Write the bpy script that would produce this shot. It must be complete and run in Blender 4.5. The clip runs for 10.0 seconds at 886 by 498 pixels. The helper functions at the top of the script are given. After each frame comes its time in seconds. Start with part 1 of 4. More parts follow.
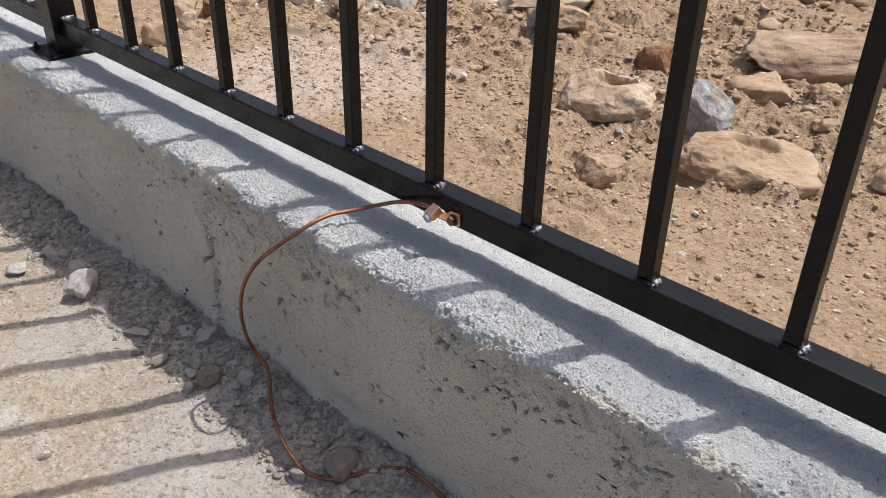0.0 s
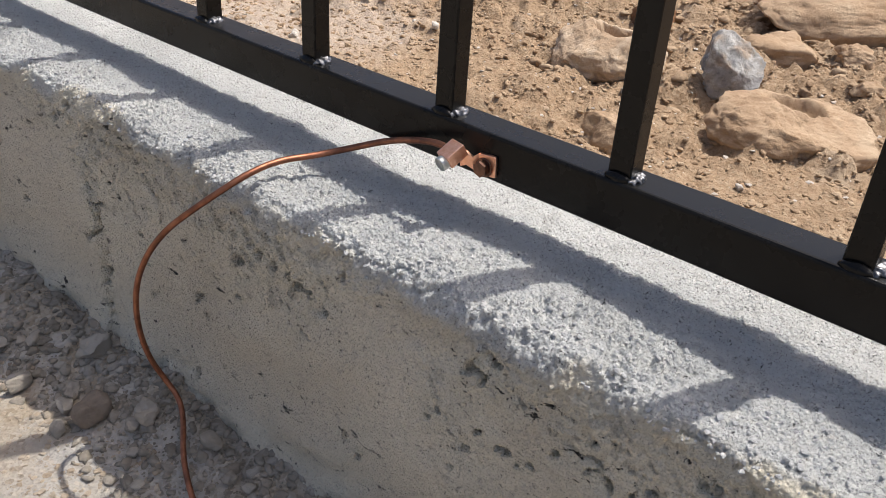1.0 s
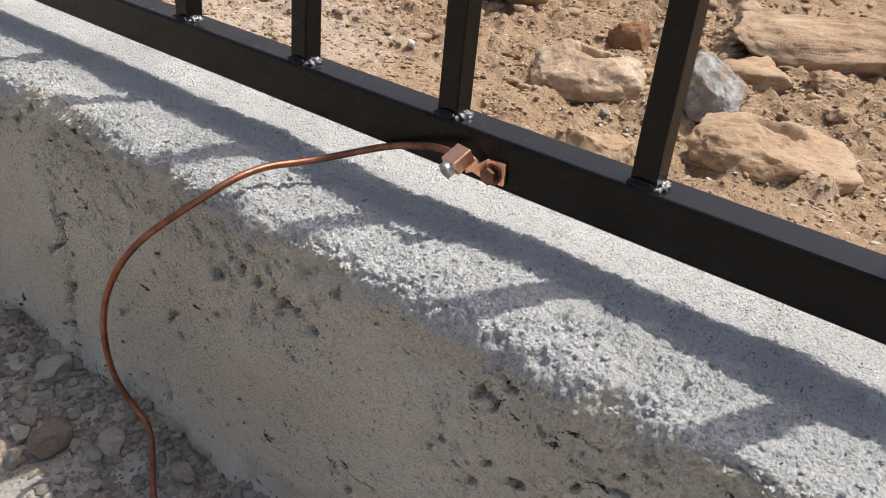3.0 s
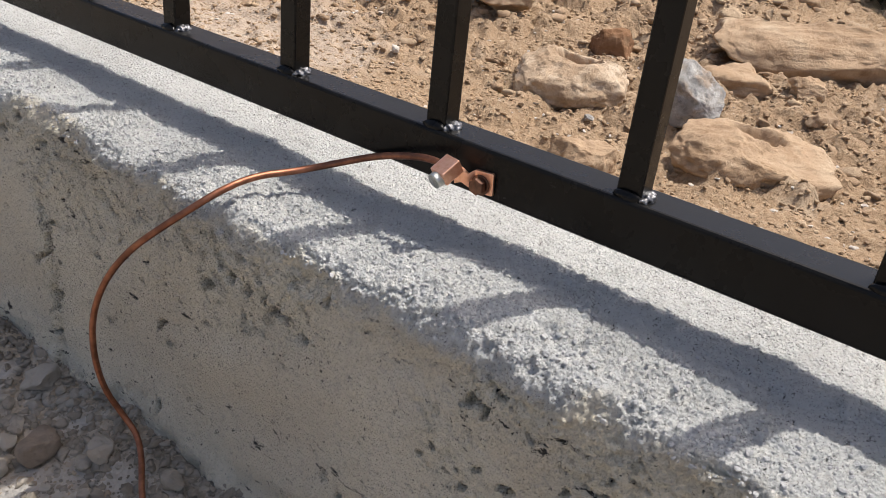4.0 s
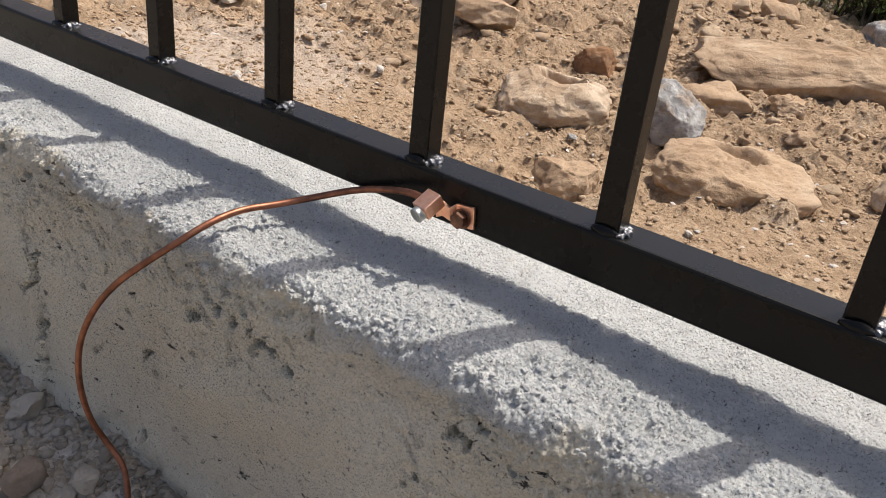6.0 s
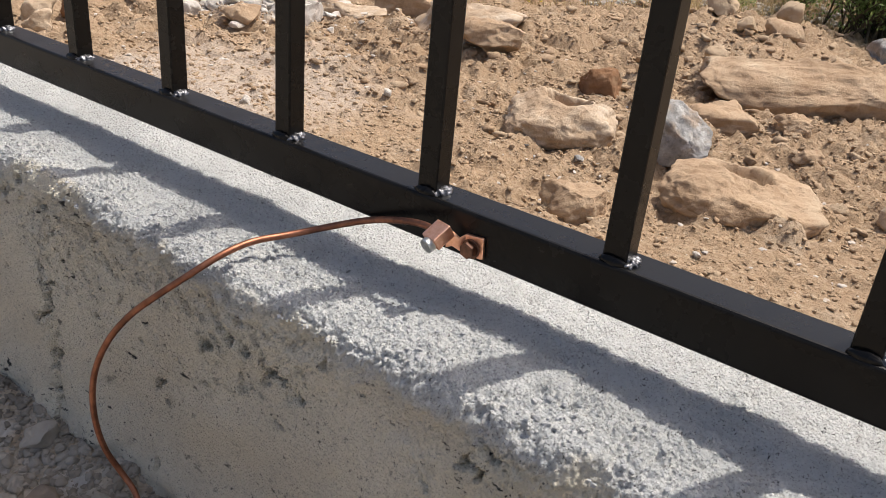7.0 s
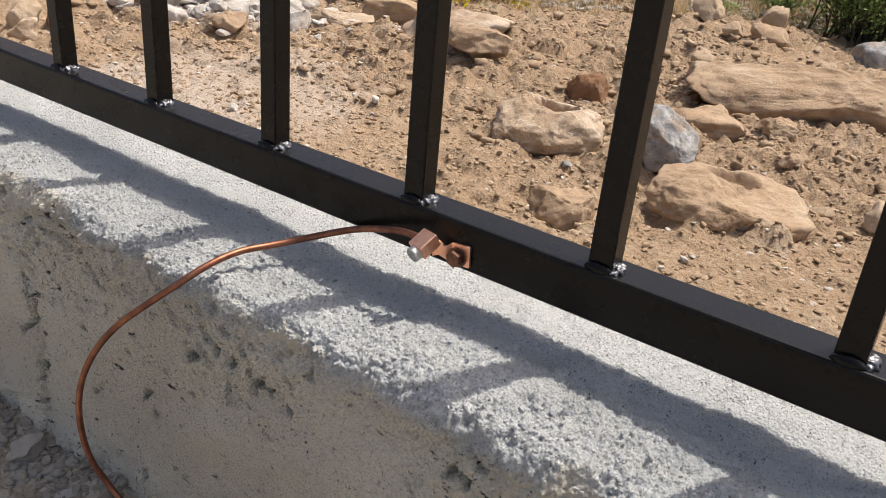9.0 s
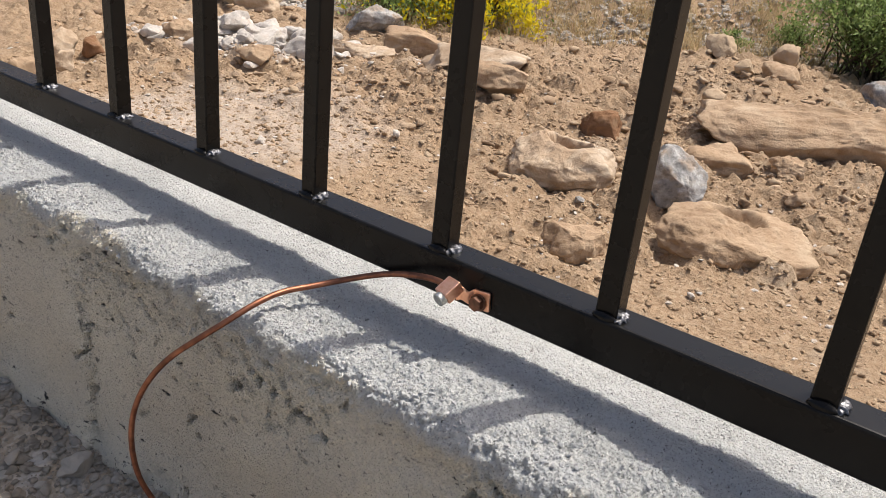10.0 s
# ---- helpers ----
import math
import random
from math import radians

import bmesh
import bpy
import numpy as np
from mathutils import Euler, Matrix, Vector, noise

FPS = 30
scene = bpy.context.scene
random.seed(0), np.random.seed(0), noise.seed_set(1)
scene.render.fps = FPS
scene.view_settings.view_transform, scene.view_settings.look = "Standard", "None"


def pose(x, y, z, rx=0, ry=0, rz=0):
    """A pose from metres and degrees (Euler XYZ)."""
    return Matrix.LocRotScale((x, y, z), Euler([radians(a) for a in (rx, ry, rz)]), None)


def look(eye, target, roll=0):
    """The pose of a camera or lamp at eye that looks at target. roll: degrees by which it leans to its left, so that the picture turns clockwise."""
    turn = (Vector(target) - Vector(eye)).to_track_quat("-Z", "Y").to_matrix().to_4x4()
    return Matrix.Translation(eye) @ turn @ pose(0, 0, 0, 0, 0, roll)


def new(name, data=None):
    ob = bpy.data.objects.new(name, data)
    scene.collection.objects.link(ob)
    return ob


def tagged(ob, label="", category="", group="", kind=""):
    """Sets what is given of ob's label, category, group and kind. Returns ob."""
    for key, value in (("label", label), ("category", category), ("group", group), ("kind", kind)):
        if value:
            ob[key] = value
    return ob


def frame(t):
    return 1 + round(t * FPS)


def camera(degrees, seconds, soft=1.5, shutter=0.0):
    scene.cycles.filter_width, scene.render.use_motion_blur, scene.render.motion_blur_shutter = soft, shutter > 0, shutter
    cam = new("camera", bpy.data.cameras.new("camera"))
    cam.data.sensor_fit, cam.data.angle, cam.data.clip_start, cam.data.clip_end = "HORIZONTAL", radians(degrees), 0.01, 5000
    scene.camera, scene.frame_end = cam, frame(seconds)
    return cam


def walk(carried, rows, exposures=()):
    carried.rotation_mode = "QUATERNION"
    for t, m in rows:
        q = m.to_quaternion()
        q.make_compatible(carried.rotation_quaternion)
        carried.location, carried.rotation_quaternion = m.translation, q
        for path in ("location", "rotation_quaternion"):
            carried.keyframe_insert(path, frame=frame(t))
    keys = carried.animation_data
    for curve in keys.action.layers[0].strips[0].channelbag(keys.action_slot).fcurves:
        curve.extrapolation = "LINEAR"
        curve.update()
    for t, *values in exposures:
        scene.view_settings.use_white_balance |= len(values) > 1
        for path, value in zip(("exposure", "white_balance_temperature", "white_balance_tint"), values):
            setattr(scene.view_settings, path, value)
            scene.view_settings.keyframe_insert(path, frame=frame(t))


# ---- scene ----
cam = camera(56.3, 10.0, soft=0.8)
PATH = [
    (0, (0.01, 0.055, 0.945), (1.251, 1.254, -0.066), 1.1),
    (0.2, (0.034, 0.128, 0.896), (1.390, 1.241, -0.067), 4.1),
    (0.5, (0.103, 0.206, 0.811), (1.429, 1.302, -0.21), 3.6),
    (0.7, (0.176, 0.272, 0.744), (1.484, 1.377, -0.287), 2.8),
    (1, (0.233, 0.37, 0.694), (1.567, 1.454, -0.326), 4.0),
    (1.2, (0.245, 0.391, 0.682), (1.595, 1.483, -0.310), 4.4),
    (1.5, (0.25, 0.413, 0.667), (1.621, 1.507, -0.293), 4.7),
    (2, (0.245, 0.422, 0.661), (1.636, 1.501, -0.289), 5.2),
    (2.5, (0.248, 0.421, 0.654), (1.651, 1.479, -0.301), 5.6),
    (4, (0.238, 0.423, 0.663), (1.681, 1.431, -0.287), 6.4),
    (4.5, (0.239, 0.422, 0.67), (1.697, 1.425, -0.263), 6.6),
    (5, (0.233, 0.424, 0.675), (1.697, 1.418, -0.257), 6.6),
    (5.5, (0.239, 0.42, 0.677), (1.709, 1.406, -0.254), 6.6),
    (7, (0.234, 0.421, 0.696), (1.707, 1.444, -0.189), 5.6),
    (7.5, (0.237, 0.422, 0.696), (1.719, 1.441, -0.178), 5.5),
    (8, (0.238, 0.42, 0.695), (1.722, 1.441, -0.174), 5.4),
    (8.5, (0.235, 0.419, 0.69), (1.723, 1.432, -0.181), 5.4),
    (9, (0.236, 0.419, 0.699), (1.727, 1.427, -0.172), 5.4),
    (9.5, (0.233, 0.418, 0.694), (1.734, 1.43, -0.156), 5.7),
    (9.8, (0.216, 0.419, 0.716), (1.729, 1.423, -0.125), 5.8),
    (10, (0.177, 0.393, 0.753), (1.665, 1.443, -0.074), 5.9),
]
walk(cam, [(t, look(eye, target, roll)) for t, eye, target, roll in PATH], ((0.0, 0.53, 6150, 10), (1.0, 0.64, 6400, 10), (10.0, 0.62, 6550, 10)))

# ---- world and sun ----
SUN = Vector((0.42, -0.21, 1.0)).normalized()
sky_world = bpy.data.worlds.new("sky")
sky_world.use_nodes = True
scene.world = sky_world
wn = sky_world.node_tree.nodes
sky = wn.new("ShaderNodeTexSky")
sky.sky_type = "NISHITA"
sky.sun_disc = False
sky.air_density, sky.dust_density, sky.ozone_density = 0.75, 4.5, 0.5
sky.sun_elevation = math.asin(SUN.z)
sky.sun_rotation = math.atan2(SUN.x, SUN.y)
wn["Background"].inputs["Strength"].default_value = 0.12
sky_world.node_tree.links.new(sky.outputs[0], wn["Background"].inputs["Color"])
sun_data = bpy.data.lights.new("sun", "SUN")
sun_data.energy, sun_data.angle, sun_data.color = 2.7, radians(0.53), (1.0, 0.96, 0.9)
sun = new("sun", sun_data)
sun.matrix_world = look(SUN * 20, (0, 0, 0))


# ---- number noise ----
def hash01(ix, iy, iz, seed):
    h = (ix * 374761393 + iy * 668265263 + iz * 1274126177 + seed * 974634541) & 0xFFFFFFFF
    h = ((h ^ (h >> 13)) * 1274126177) & 0xFFFFFFFF
    h = ((h ^ (h >> 16)) * 2246822519) & 0xFFFFFFFF
    return ((h ^ (h >> 15)) & 0xFFFFFF) / float(0xFFFFFF)


def vnoise(p, seed=0):
    """Smooth value noise in -1..1 at an (n, 3) array of points."""
    c = np.floor(p).astype(np.int64)
    f = p - c
    f = f * f * f * (f * (f * 6 - 15) + 10)
    out = 0
    for dx in (0, 1):
        for dy in (0, 1):
            for dz in (0, 1):
                w = (f[:, 0] if dx else 1 - f[:, 0]) * (f[:, 1] if dy else 1 - f[:, 1]) * (f[:, 2] if dz else 1 - f[:, 2])
                out = out + w * hash01(c[:, 0] + dx, c[:, 1] + dy, c[:, 2] + dz, seed)
    return out * 2 - 1


def fbm(p, scale, octaves=4, seed=0, gain=0.5):
    """Layers of noise; scale is the size in metres of the largest lumps."""
    total, amp, q = 0, 1.0, p / scale
    for i in range(octaves):
        total = total + amp * vnoise(q + 17.3 * i, seed + i)
        amp, q = amp * gain, q * 2.03
    return total


def cells(p, scale, seed=0):
    """Distance to the nearest scattered seed point in the plane, in cells."""
    q = p[:, :2] / scale
    c = np.floor(q).astype(np.int64)
    best = np.full(len(q), 9.0)
    for dx in (-1, 0, 1):
        for dy in (-1, 0, 1):
            ix, iy = c[:, 0] + dx, c[:, 1] + dy
            px = ix + hash01(ix, iy, ix * 0, seed)
            py = iy + hash01(ix, iy, ix * 0 + 7, seed)
            best = np.minimum(best, (px - q[:, 0]) ** 2 + (py - q[:, 1]) ** 2)
    return np.sqrt(best)


def smooth(a, b, x):
    t = np.clip((x - a) / (b - a), 0, 1)
    return t * t * (3 - 2 * t)


# ---- mesh helpers ----
def mesh_from(name, verts, faces, mats=(), smooth_shade=True):
    verts, faces = np.asarray(verts, dtype=np.float32), np.asarray(faces, dtype=np.int32)
    me = bpy.data.meshes.new(name)
    k = faces.shape[1]
    me.vertices.add(len(verts))
    me.vertices.foreach_set("co", verts.ravel())
    me.loops.add(faces.size)
    me.loops.foreach_set("vertex_index", faces.ravel())
    me.polygons.add(len(faces))
    me.polygons.foreach_set("loop_start", np.arange(0, faces.size, k, dtype=np.int32))
    me.polygons.foreach_set("use_smooth", np.full(len(faces), smooth_shade, dtype=bool))
    me.update(calc_edges=True)
    for m in mats:
        me.materials.append(m)
    return me


def grid_faces(n, m):
    i = np.arange(n * m).reshape(n, m)
    return np.stack([i[:-1, :-1], i[1:, :-1], i[1:, 1:], i[:-1, 1:]], -1).reshape(-1, 4)


def spaced(*spans):
    """Coordinates along an axis: (start, end, step) spans one after another."""
    out = []
    for a, b, d in spans:
        out.extend(np.linspace(a, b, max(2, int(round((b - a) / d)) + 1))[:-1])
    return np.array(out + [spans[-1][1]])


def bm_mesh(name, bm, material, smooth_shade=False):
    me = bpy.data.meshes.new(name)
    bm.to_mesh(me)
    bm.free()
    me.materials.append(material)
    if smooth_shade:
        me.polygons.foreach_set("use_smooth", [True] * len(me.polygons))
    return me


def part(name, shape, material, parent, label="", loc=(0, 0, 0), rot=(0, 0, 0), soft=False):
    """Links a bmesh or a mesh as one object under a thing or a part; loc is in the parent's axes."""
    me = shape if isinstance(shape, bpy.types.Mesh) else bm_mesh(name, shape, material, soft)
    ob = new(name, me)
    ob.parent = parent
    ob.matrix_basis = pose(*loc, *rot)
    return tagged(ob, label) if label else ob


def thing(name, loc, label, category, group="", kind=""):
    ob = new(name)
    ob.empty_display_size = 0.05
    ob.matrix_basis = pose(*loc)
    return tagged(ob, label, category, group, kind)


def box(size, centre=(0, 0, 0), bevel=0.0, segments=2, bm=None):
    own = bmesh.new()
    bmesh.ops.create_cube(own, size=1.0, matrix=Matrix.Translation(centre) @ Matrix.Diagonal((*size, 1)))
    if bevel:
        bmesh.ops.bevel(own, geom=list(own.edges), offset=bevel, segments=segments, profile=0.5, affect="EDGES")
    if bm is None:
        return own
    me = bpy.data.meshes.new("tmp")
    own.to_mesh(me)
    own.free()
    bm.from_mesh(me)
    bpy.data.meshes.remove(me)
    return bm


def rod(r, length, m, sides=6, bevel=0.0, bm=None, r2=None):
    bm = bm or bmesh.new()
    made = bmesh.ops.create_cone(bm, cap_ends=True, segments=sides, radius1=r, radius2=r if r2 is None else r2, depth=length, matrix=m)
    if bevel:
        rim = {e for v in made["verts"] for e in v.link_edges if len({round((m.inverted() @ w.co).z, 5) for w in e.verts}) == 1}
        bmesh.ops.bevel(bm, geom=list(rim), offset=bevel, segments=2, profile=0.5, affect="EDGES")
    return bm


# ---- materials ----
def material(name):
    m = bpy.data.materials.new(name)
    m.use_nodes = True
    return m, m.node_tree.nodes, m.node_tree.links, m.node_tree.nodes["Principled BSDF"]


def tex_noise(nodes, links, coord, scale, detail=6, rough=0.6):
    n = nodes.new("ShaderNodeTexNoise")
    n.inputs["Scale"].default_value, n.inputs["Detail"].default_value, n.inputs["Roughness"].default_value = scale, detail, rough
    links.new(coord, n.inputs["Vector"])
    return n.outputs["Fac"]


def ramp(nodes, links, fac, *stops):
    r = nodes.new("ShaderNodeValToRGB")
    while len(r.color_ramp.elements) < len(stops):
        r.color_ramp.elements.new(0.5)
    for e, (at, c) in zip(r.color_ramp.elements, stops):
        e.position = at
        e.color = (*c, 1) if len(c) == 3 else (c[0], c[0], c[0], 1)
    links.new(fac, r.inputs["Fac"])
    return r.outputs["Color"]


def mix(nodes, links, fac, a, b, kind="MIX"):
    n = nodes.new("ShaderNodeMix")
    n.data_type, n.blend_type = "RGBA", kind
    for socket, v in ((n.inputs[0], fac), (n.inputs[6], a), (n.inputs[7], b)):
        if isinstance(v, bpy.types.NodeSocket):
            links.new(v, socket)
        else:
            socket.default_value = v if isinstance(v, float) else (*v, 1)
    return n.outputs[2]


def bump(nodes, links, height, strength, distance, below=None):
    b = nodes.new("ShaderNodeBump")
    b.inputs["Strength"].default_value, b.inputs["Distance"].default_value = strength, distance
    links.new(height, b.inputs["Height"])
    if below:
        links.new(below, b.inputs["Normal"])
    return b.outputs["Normal"]


def concrete_material():
    m, n, l, p = material("grey_concrete")
    co = n.new("ShaderNodeTexCoord").outputs["Object"]
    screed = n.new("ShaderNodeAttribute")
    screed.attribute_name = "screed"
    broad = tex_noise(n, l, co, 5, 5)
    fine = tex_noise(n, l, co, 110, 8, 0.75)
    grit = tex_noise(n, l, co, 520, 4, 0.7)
    # front tinted paler and warmer than the top, standing in for ground bounce light
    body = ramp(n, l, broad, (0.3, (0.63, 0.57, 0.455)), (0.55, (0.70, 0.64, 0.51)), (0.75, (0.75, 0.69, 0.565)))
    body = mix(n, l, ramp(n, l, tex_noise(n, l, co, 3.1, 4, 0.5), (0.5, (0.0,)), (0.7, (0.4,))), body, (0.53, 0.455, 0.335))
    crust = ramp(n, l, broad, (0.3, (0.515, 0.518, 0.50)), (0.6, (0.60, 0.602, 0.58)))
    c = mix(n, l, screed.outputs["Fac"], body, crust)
    # low spots of the bump noises get darker colour, painting shade in tiny pits
    c = mix(n, l, ramp(n, l, fine, (0.34, (0.4,)), (0.46, (0.0,))), c, (0.36, 0.33, 0.28))
    loose = n.new("ShaderNodeMath")
    loose.operation = "MULTIPLY"
    l.new(ramp(n, l, grit, (0.35, (0.85,)), (0.42, (0.0,))), loose.inputs[0])
    l.new(ramp(n, l, screed.outputs["Fac"], (0.0, (0.3,)), (1.0, (1.0,))), loose.inputs[1])
    c = mix(n, l, loose.outputs[0], c, (0.16, 0.155, 0.145))
    # sand grains, and pinholes left by air bubbles, their inner shade painted as near-black colour
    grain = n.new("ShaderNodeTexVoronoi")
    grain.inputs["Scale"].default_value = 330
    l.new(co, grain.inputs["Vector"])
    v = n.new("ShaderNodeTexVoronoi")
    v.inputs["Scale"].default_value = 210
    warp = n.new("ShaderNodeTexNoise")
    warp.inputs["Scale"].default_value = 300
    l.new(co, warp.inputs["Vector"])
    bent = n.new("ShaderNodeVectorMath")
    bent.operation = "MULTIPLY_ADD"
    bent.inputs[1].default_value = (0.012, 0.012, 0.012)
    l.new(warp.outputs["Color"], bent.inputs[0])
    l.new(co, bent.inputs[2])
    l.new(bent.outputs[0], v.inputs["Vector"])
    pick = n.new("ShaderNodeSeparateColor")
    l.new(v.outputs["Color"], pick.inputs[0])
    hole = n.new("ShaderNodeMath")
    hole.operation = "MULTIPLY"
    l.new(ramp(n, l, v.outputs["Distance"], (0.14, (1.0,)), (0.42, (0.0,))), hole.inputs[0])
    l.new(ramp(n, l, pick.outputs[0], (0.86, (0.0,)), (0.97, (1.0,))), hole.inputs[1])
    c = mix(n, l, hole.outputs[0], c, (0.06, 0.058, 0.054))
    # ragged open voids, strung along the drag of the trowel and clustered where the mix was dry; the shade in them is
    # painted as dark colour
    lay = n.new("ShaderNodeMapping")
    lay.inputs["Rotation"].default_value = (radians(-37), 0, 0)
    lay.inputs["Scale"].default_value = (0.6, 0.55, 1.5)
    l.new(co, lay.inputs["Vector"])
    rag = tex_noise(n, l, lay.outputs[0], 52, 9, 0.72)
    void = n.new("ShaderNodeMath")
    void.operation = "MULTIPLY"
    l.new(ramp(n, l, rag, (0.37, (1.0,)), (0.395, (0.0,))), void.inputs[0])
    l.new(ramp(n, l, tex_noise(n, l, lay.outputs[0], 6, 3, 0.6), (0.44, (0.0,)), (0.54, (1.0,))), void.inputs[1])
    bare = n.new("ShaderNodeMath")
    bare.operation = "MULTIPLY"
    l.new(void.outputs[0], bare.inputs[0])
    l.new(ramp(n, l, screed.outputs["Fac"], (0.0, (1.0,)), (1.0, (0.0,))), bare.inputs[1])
    # near-black base colour stands for the shade inside the voids
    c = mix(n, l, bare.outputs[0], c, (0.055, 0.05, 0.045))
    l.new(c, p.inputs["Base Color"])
    p.inputs["Roughness"].default_value = 0.94
    p.inputs["Specular IOR Level"].default_value = 0.15
    deep = n.new("ShaderNodeMath")
    deep.operation = "MULTIPLY"
    deep.inputs[1].default_value = -1.0
    most = n.new("ShaderNodeMath")
    most.operation = "MAXIMUM"
    l.new(hole.outputs[0], most.inputs[0])
    l.new(bare.outputs[0], most.inputs[1])
    l.new(most.outputs[0], deep.inputs[0])
    nrm = bump(n, l, grit, 0.9, 0.0024, bump(n, l, grain.outputs["Distance"], 0.9, 0.0028, bump(n, l, fine, 0.55, 0.0045)))
    l.new(bump(n, l, deep.outputs[0], 0.6, 0.0012, nrm), p.inputs["Normal"])
    return m


def earth_material(name, dark, mid, pale, dust, dust_from, grain, spill=()):
    m, n, l, p = material(name)
    co = n.new("ShaderNodeTexCoord").outputs["Object"]
    broad = tex_noise(n, l, co, 1.7, 5, 0.6)
    patch = tex_noise(n, l, co, 4.3, 6, 0.65)
    crumbs = tex_noise(n, l, co, 60, 8, 0.75)
    v = n.new("ShaderNodeTexVoronoi")
    v.inputs["Scale"].default_value = grain
    l.new(co, v.inputs["Vector"])
    c = ramp(n, l, crumbs, (0.28, dark), (0.5, mid), (0.75, pale))
    c = mix(n, l, ramp(n, l, broad, (0.4, (0.0,)), (0.62, (0.6,))), c, mid)
    c = mix(n, l, ramp(n, l, patch, (dust_from, (0.0,)), (dust_from + 0.09, (0.85,))), c, dust)
    for centre, reach, tone in spill:
        d = n.new("ShaderNodeVectorMath")
        d.operation = "DISTANCE"
        d.inputs[1].default_value = centre
        l.new(co, d.inputs[0])
        ragged = n.new("ShaderNodeMath")
        ragged.operation = "MULTIPLY_ADD"
        ragged.inputs[1].default_value = -1.1 * reach
        l.new(tex_noise(n, l, co, 6, 8, 0.7), ragged.inputs[0])
        l.new(d.outputs["Value"], ragged.inputs[2])
        c = mix(n, l, ramp(n, l, ragged.outputs[0], (0.0, (0.5,)), (0.35 * reach, (0.0,))), c, tone)
    hue = n.new("ShaderNodeSeparateColor")
    l.new(v.outputs["Color"], hue.inputs[0])
    c = mix(n, l, ramp(n, l, hue.outputs[0], (0.8, (0.0,)), (0.93, (0.55,))), c, pale)
    c = mix(n, l, ramp(n, l, hue.outputs[1], (0.82, (0.0,)), (0.95, (0.5,))), c, dark)
    l.new(c, p.inputs["Base Color"])
    p.inputs["Roughness"].default_value = 0.95
    p.inputs["Specular IOR Level"].default_value = 0.15
    l.new(bump(n, l, v.outputs["Distance"], 0.5, 0.0035, bump(n, l, crumbs, 0.8, 0.011)), p.inputs["Normal"])
    return m


def rock_material(name, dark, mid, pale, crust, vein=None, per_island=False):
    m, n, l, p = material(name)
    co = n.new("ShaderNodeTexCoord").outputs["Object"]
    a = tex_noise(n, l, co, 9, 7, 0.65)
    b = tex_noise(n, l, co, 70, 8, 0.7)
    c = ramp(n, l, a, (0.3, dark), (0.5, mid), (0.72, pale))
    c = mix(n, l, ramp(n, l, b, (0.3, (0.6,)), (0.5, (0.0,))), c, dark)
    c = mix(n, l, ramp(n, l, tex_noise(n, l, co, 14, 4), (0.46, (0.0,)), (0.68, (0.55,))), c, crust)
    if vein:
        c = mix(n, l, ramp(n, l, tex_noise(n, l, co, 22, 7, 0.75), (0.5, (0.0,)), (0.6, (0.8,))), c, vein)
        c = mix(n, l, ramp(n, l, tex_noise(n, l, co, 45, 5, 0.7), (0.36, (0.7,)), (0.46, (0.0,))), c, (0.16, 0.16, 0.165))
    soil = n.new("ShaderNodeAttribute")
    soil.attribute_name = "soil"
    patchy = n.new("ShaderNodeMath")
    patchy.operation = "MULTIPLY"
    l.new(soil.outputs["Fac"], patchy.inputs[0])
    l.new(ramp(n, l, tex_noise(n, l, co, 40, 6, 0.7), (0.32, (0.35,)), (0.52, (1.0,))), patchy.inputs[1])
    c = mix(n, l, patchy.outputs[0], c, (0.335, 0.225, 0.135))
    if per_island:
        g = n.new("ShaderNodeNewGeometry").outputs["Random Per Island"]
        c = mix(n, l, ramp(n, l, g, (0.0, (0.4,)), (0.3, (0.0,))), c, dark)
        c = mix(n, l, ramp(n, l, g, (0.72, (0.0,)), (1.0, (0.8,))), c, pale)
    l.new(c, p.inputs["Base Color"])
    p.inputs["Roughness"].default_value = 0.93
    p.inputs["Specular IOR Level"].default_value = 0.2
    l.new(bump(n, l, tex_noise(n, l, co, 260, 5, 0.7), 0.6, 0.002, bump(n, l, b, 0.7, 0.008)), p.inputs["Normal"])
    return m


def paint_material():
    m, n, l, p = material("black_paint")
    co = n.new("ShaderNodeTexCoord").outputs["Object"]
    a = tex_noise(n, l, co, 18, 5)
    b = tex_noise(n, l, co, 900, 2)
    l.new(ramp(n, l, a, (0.3, (0.005, 0.0048, 0.0045)), (0.7, (0.009, 0.0085, 0.008))), p.inputs["Base Color"])
    l.new(ramp(n, l, a, (0.3, (0.22,)), (0.7, (0.34,))), p.inputs["Roughness"])
    p.inputs["Specular IOR Level"].default_value = 0.17
    l.new(bump(n, l, b, 0.12, 0.0006, bump(n, l, a, 0.08, 0.002)), p.inputs["Normal"])
    return m


def metal_material(name, low, high, rough, grain=120, strength=0.3, tarnish=None):
    m, n, l, p = material(name)
    co = n.new("ShaderNodeTexCoord").outputs["Object"]
    a = tex_noise(n, l, co, grain, 5)
    c = ramp(n, l, a, (0.3, low), (0.7, high))
    if tarnish:
        c = mix(n, l, ramp(n, l, tex_noise(n, l, co, 28, 5), (0.45, (0.0,)), (0.62, (0.85,))), c, tarnish)
    l.new(c, p.inputs["Base Color"])
    p.inputs["Metallic"].default_value = 1.0
    l.new(ramp(n, l, a, (0.3, (rough + 0.12,)), (0.7, (rough,))), p.inputs["Roughness"])
    l.new(bump(n, l, a, strength, 0.001), p.inputs["Normal"])
    return m


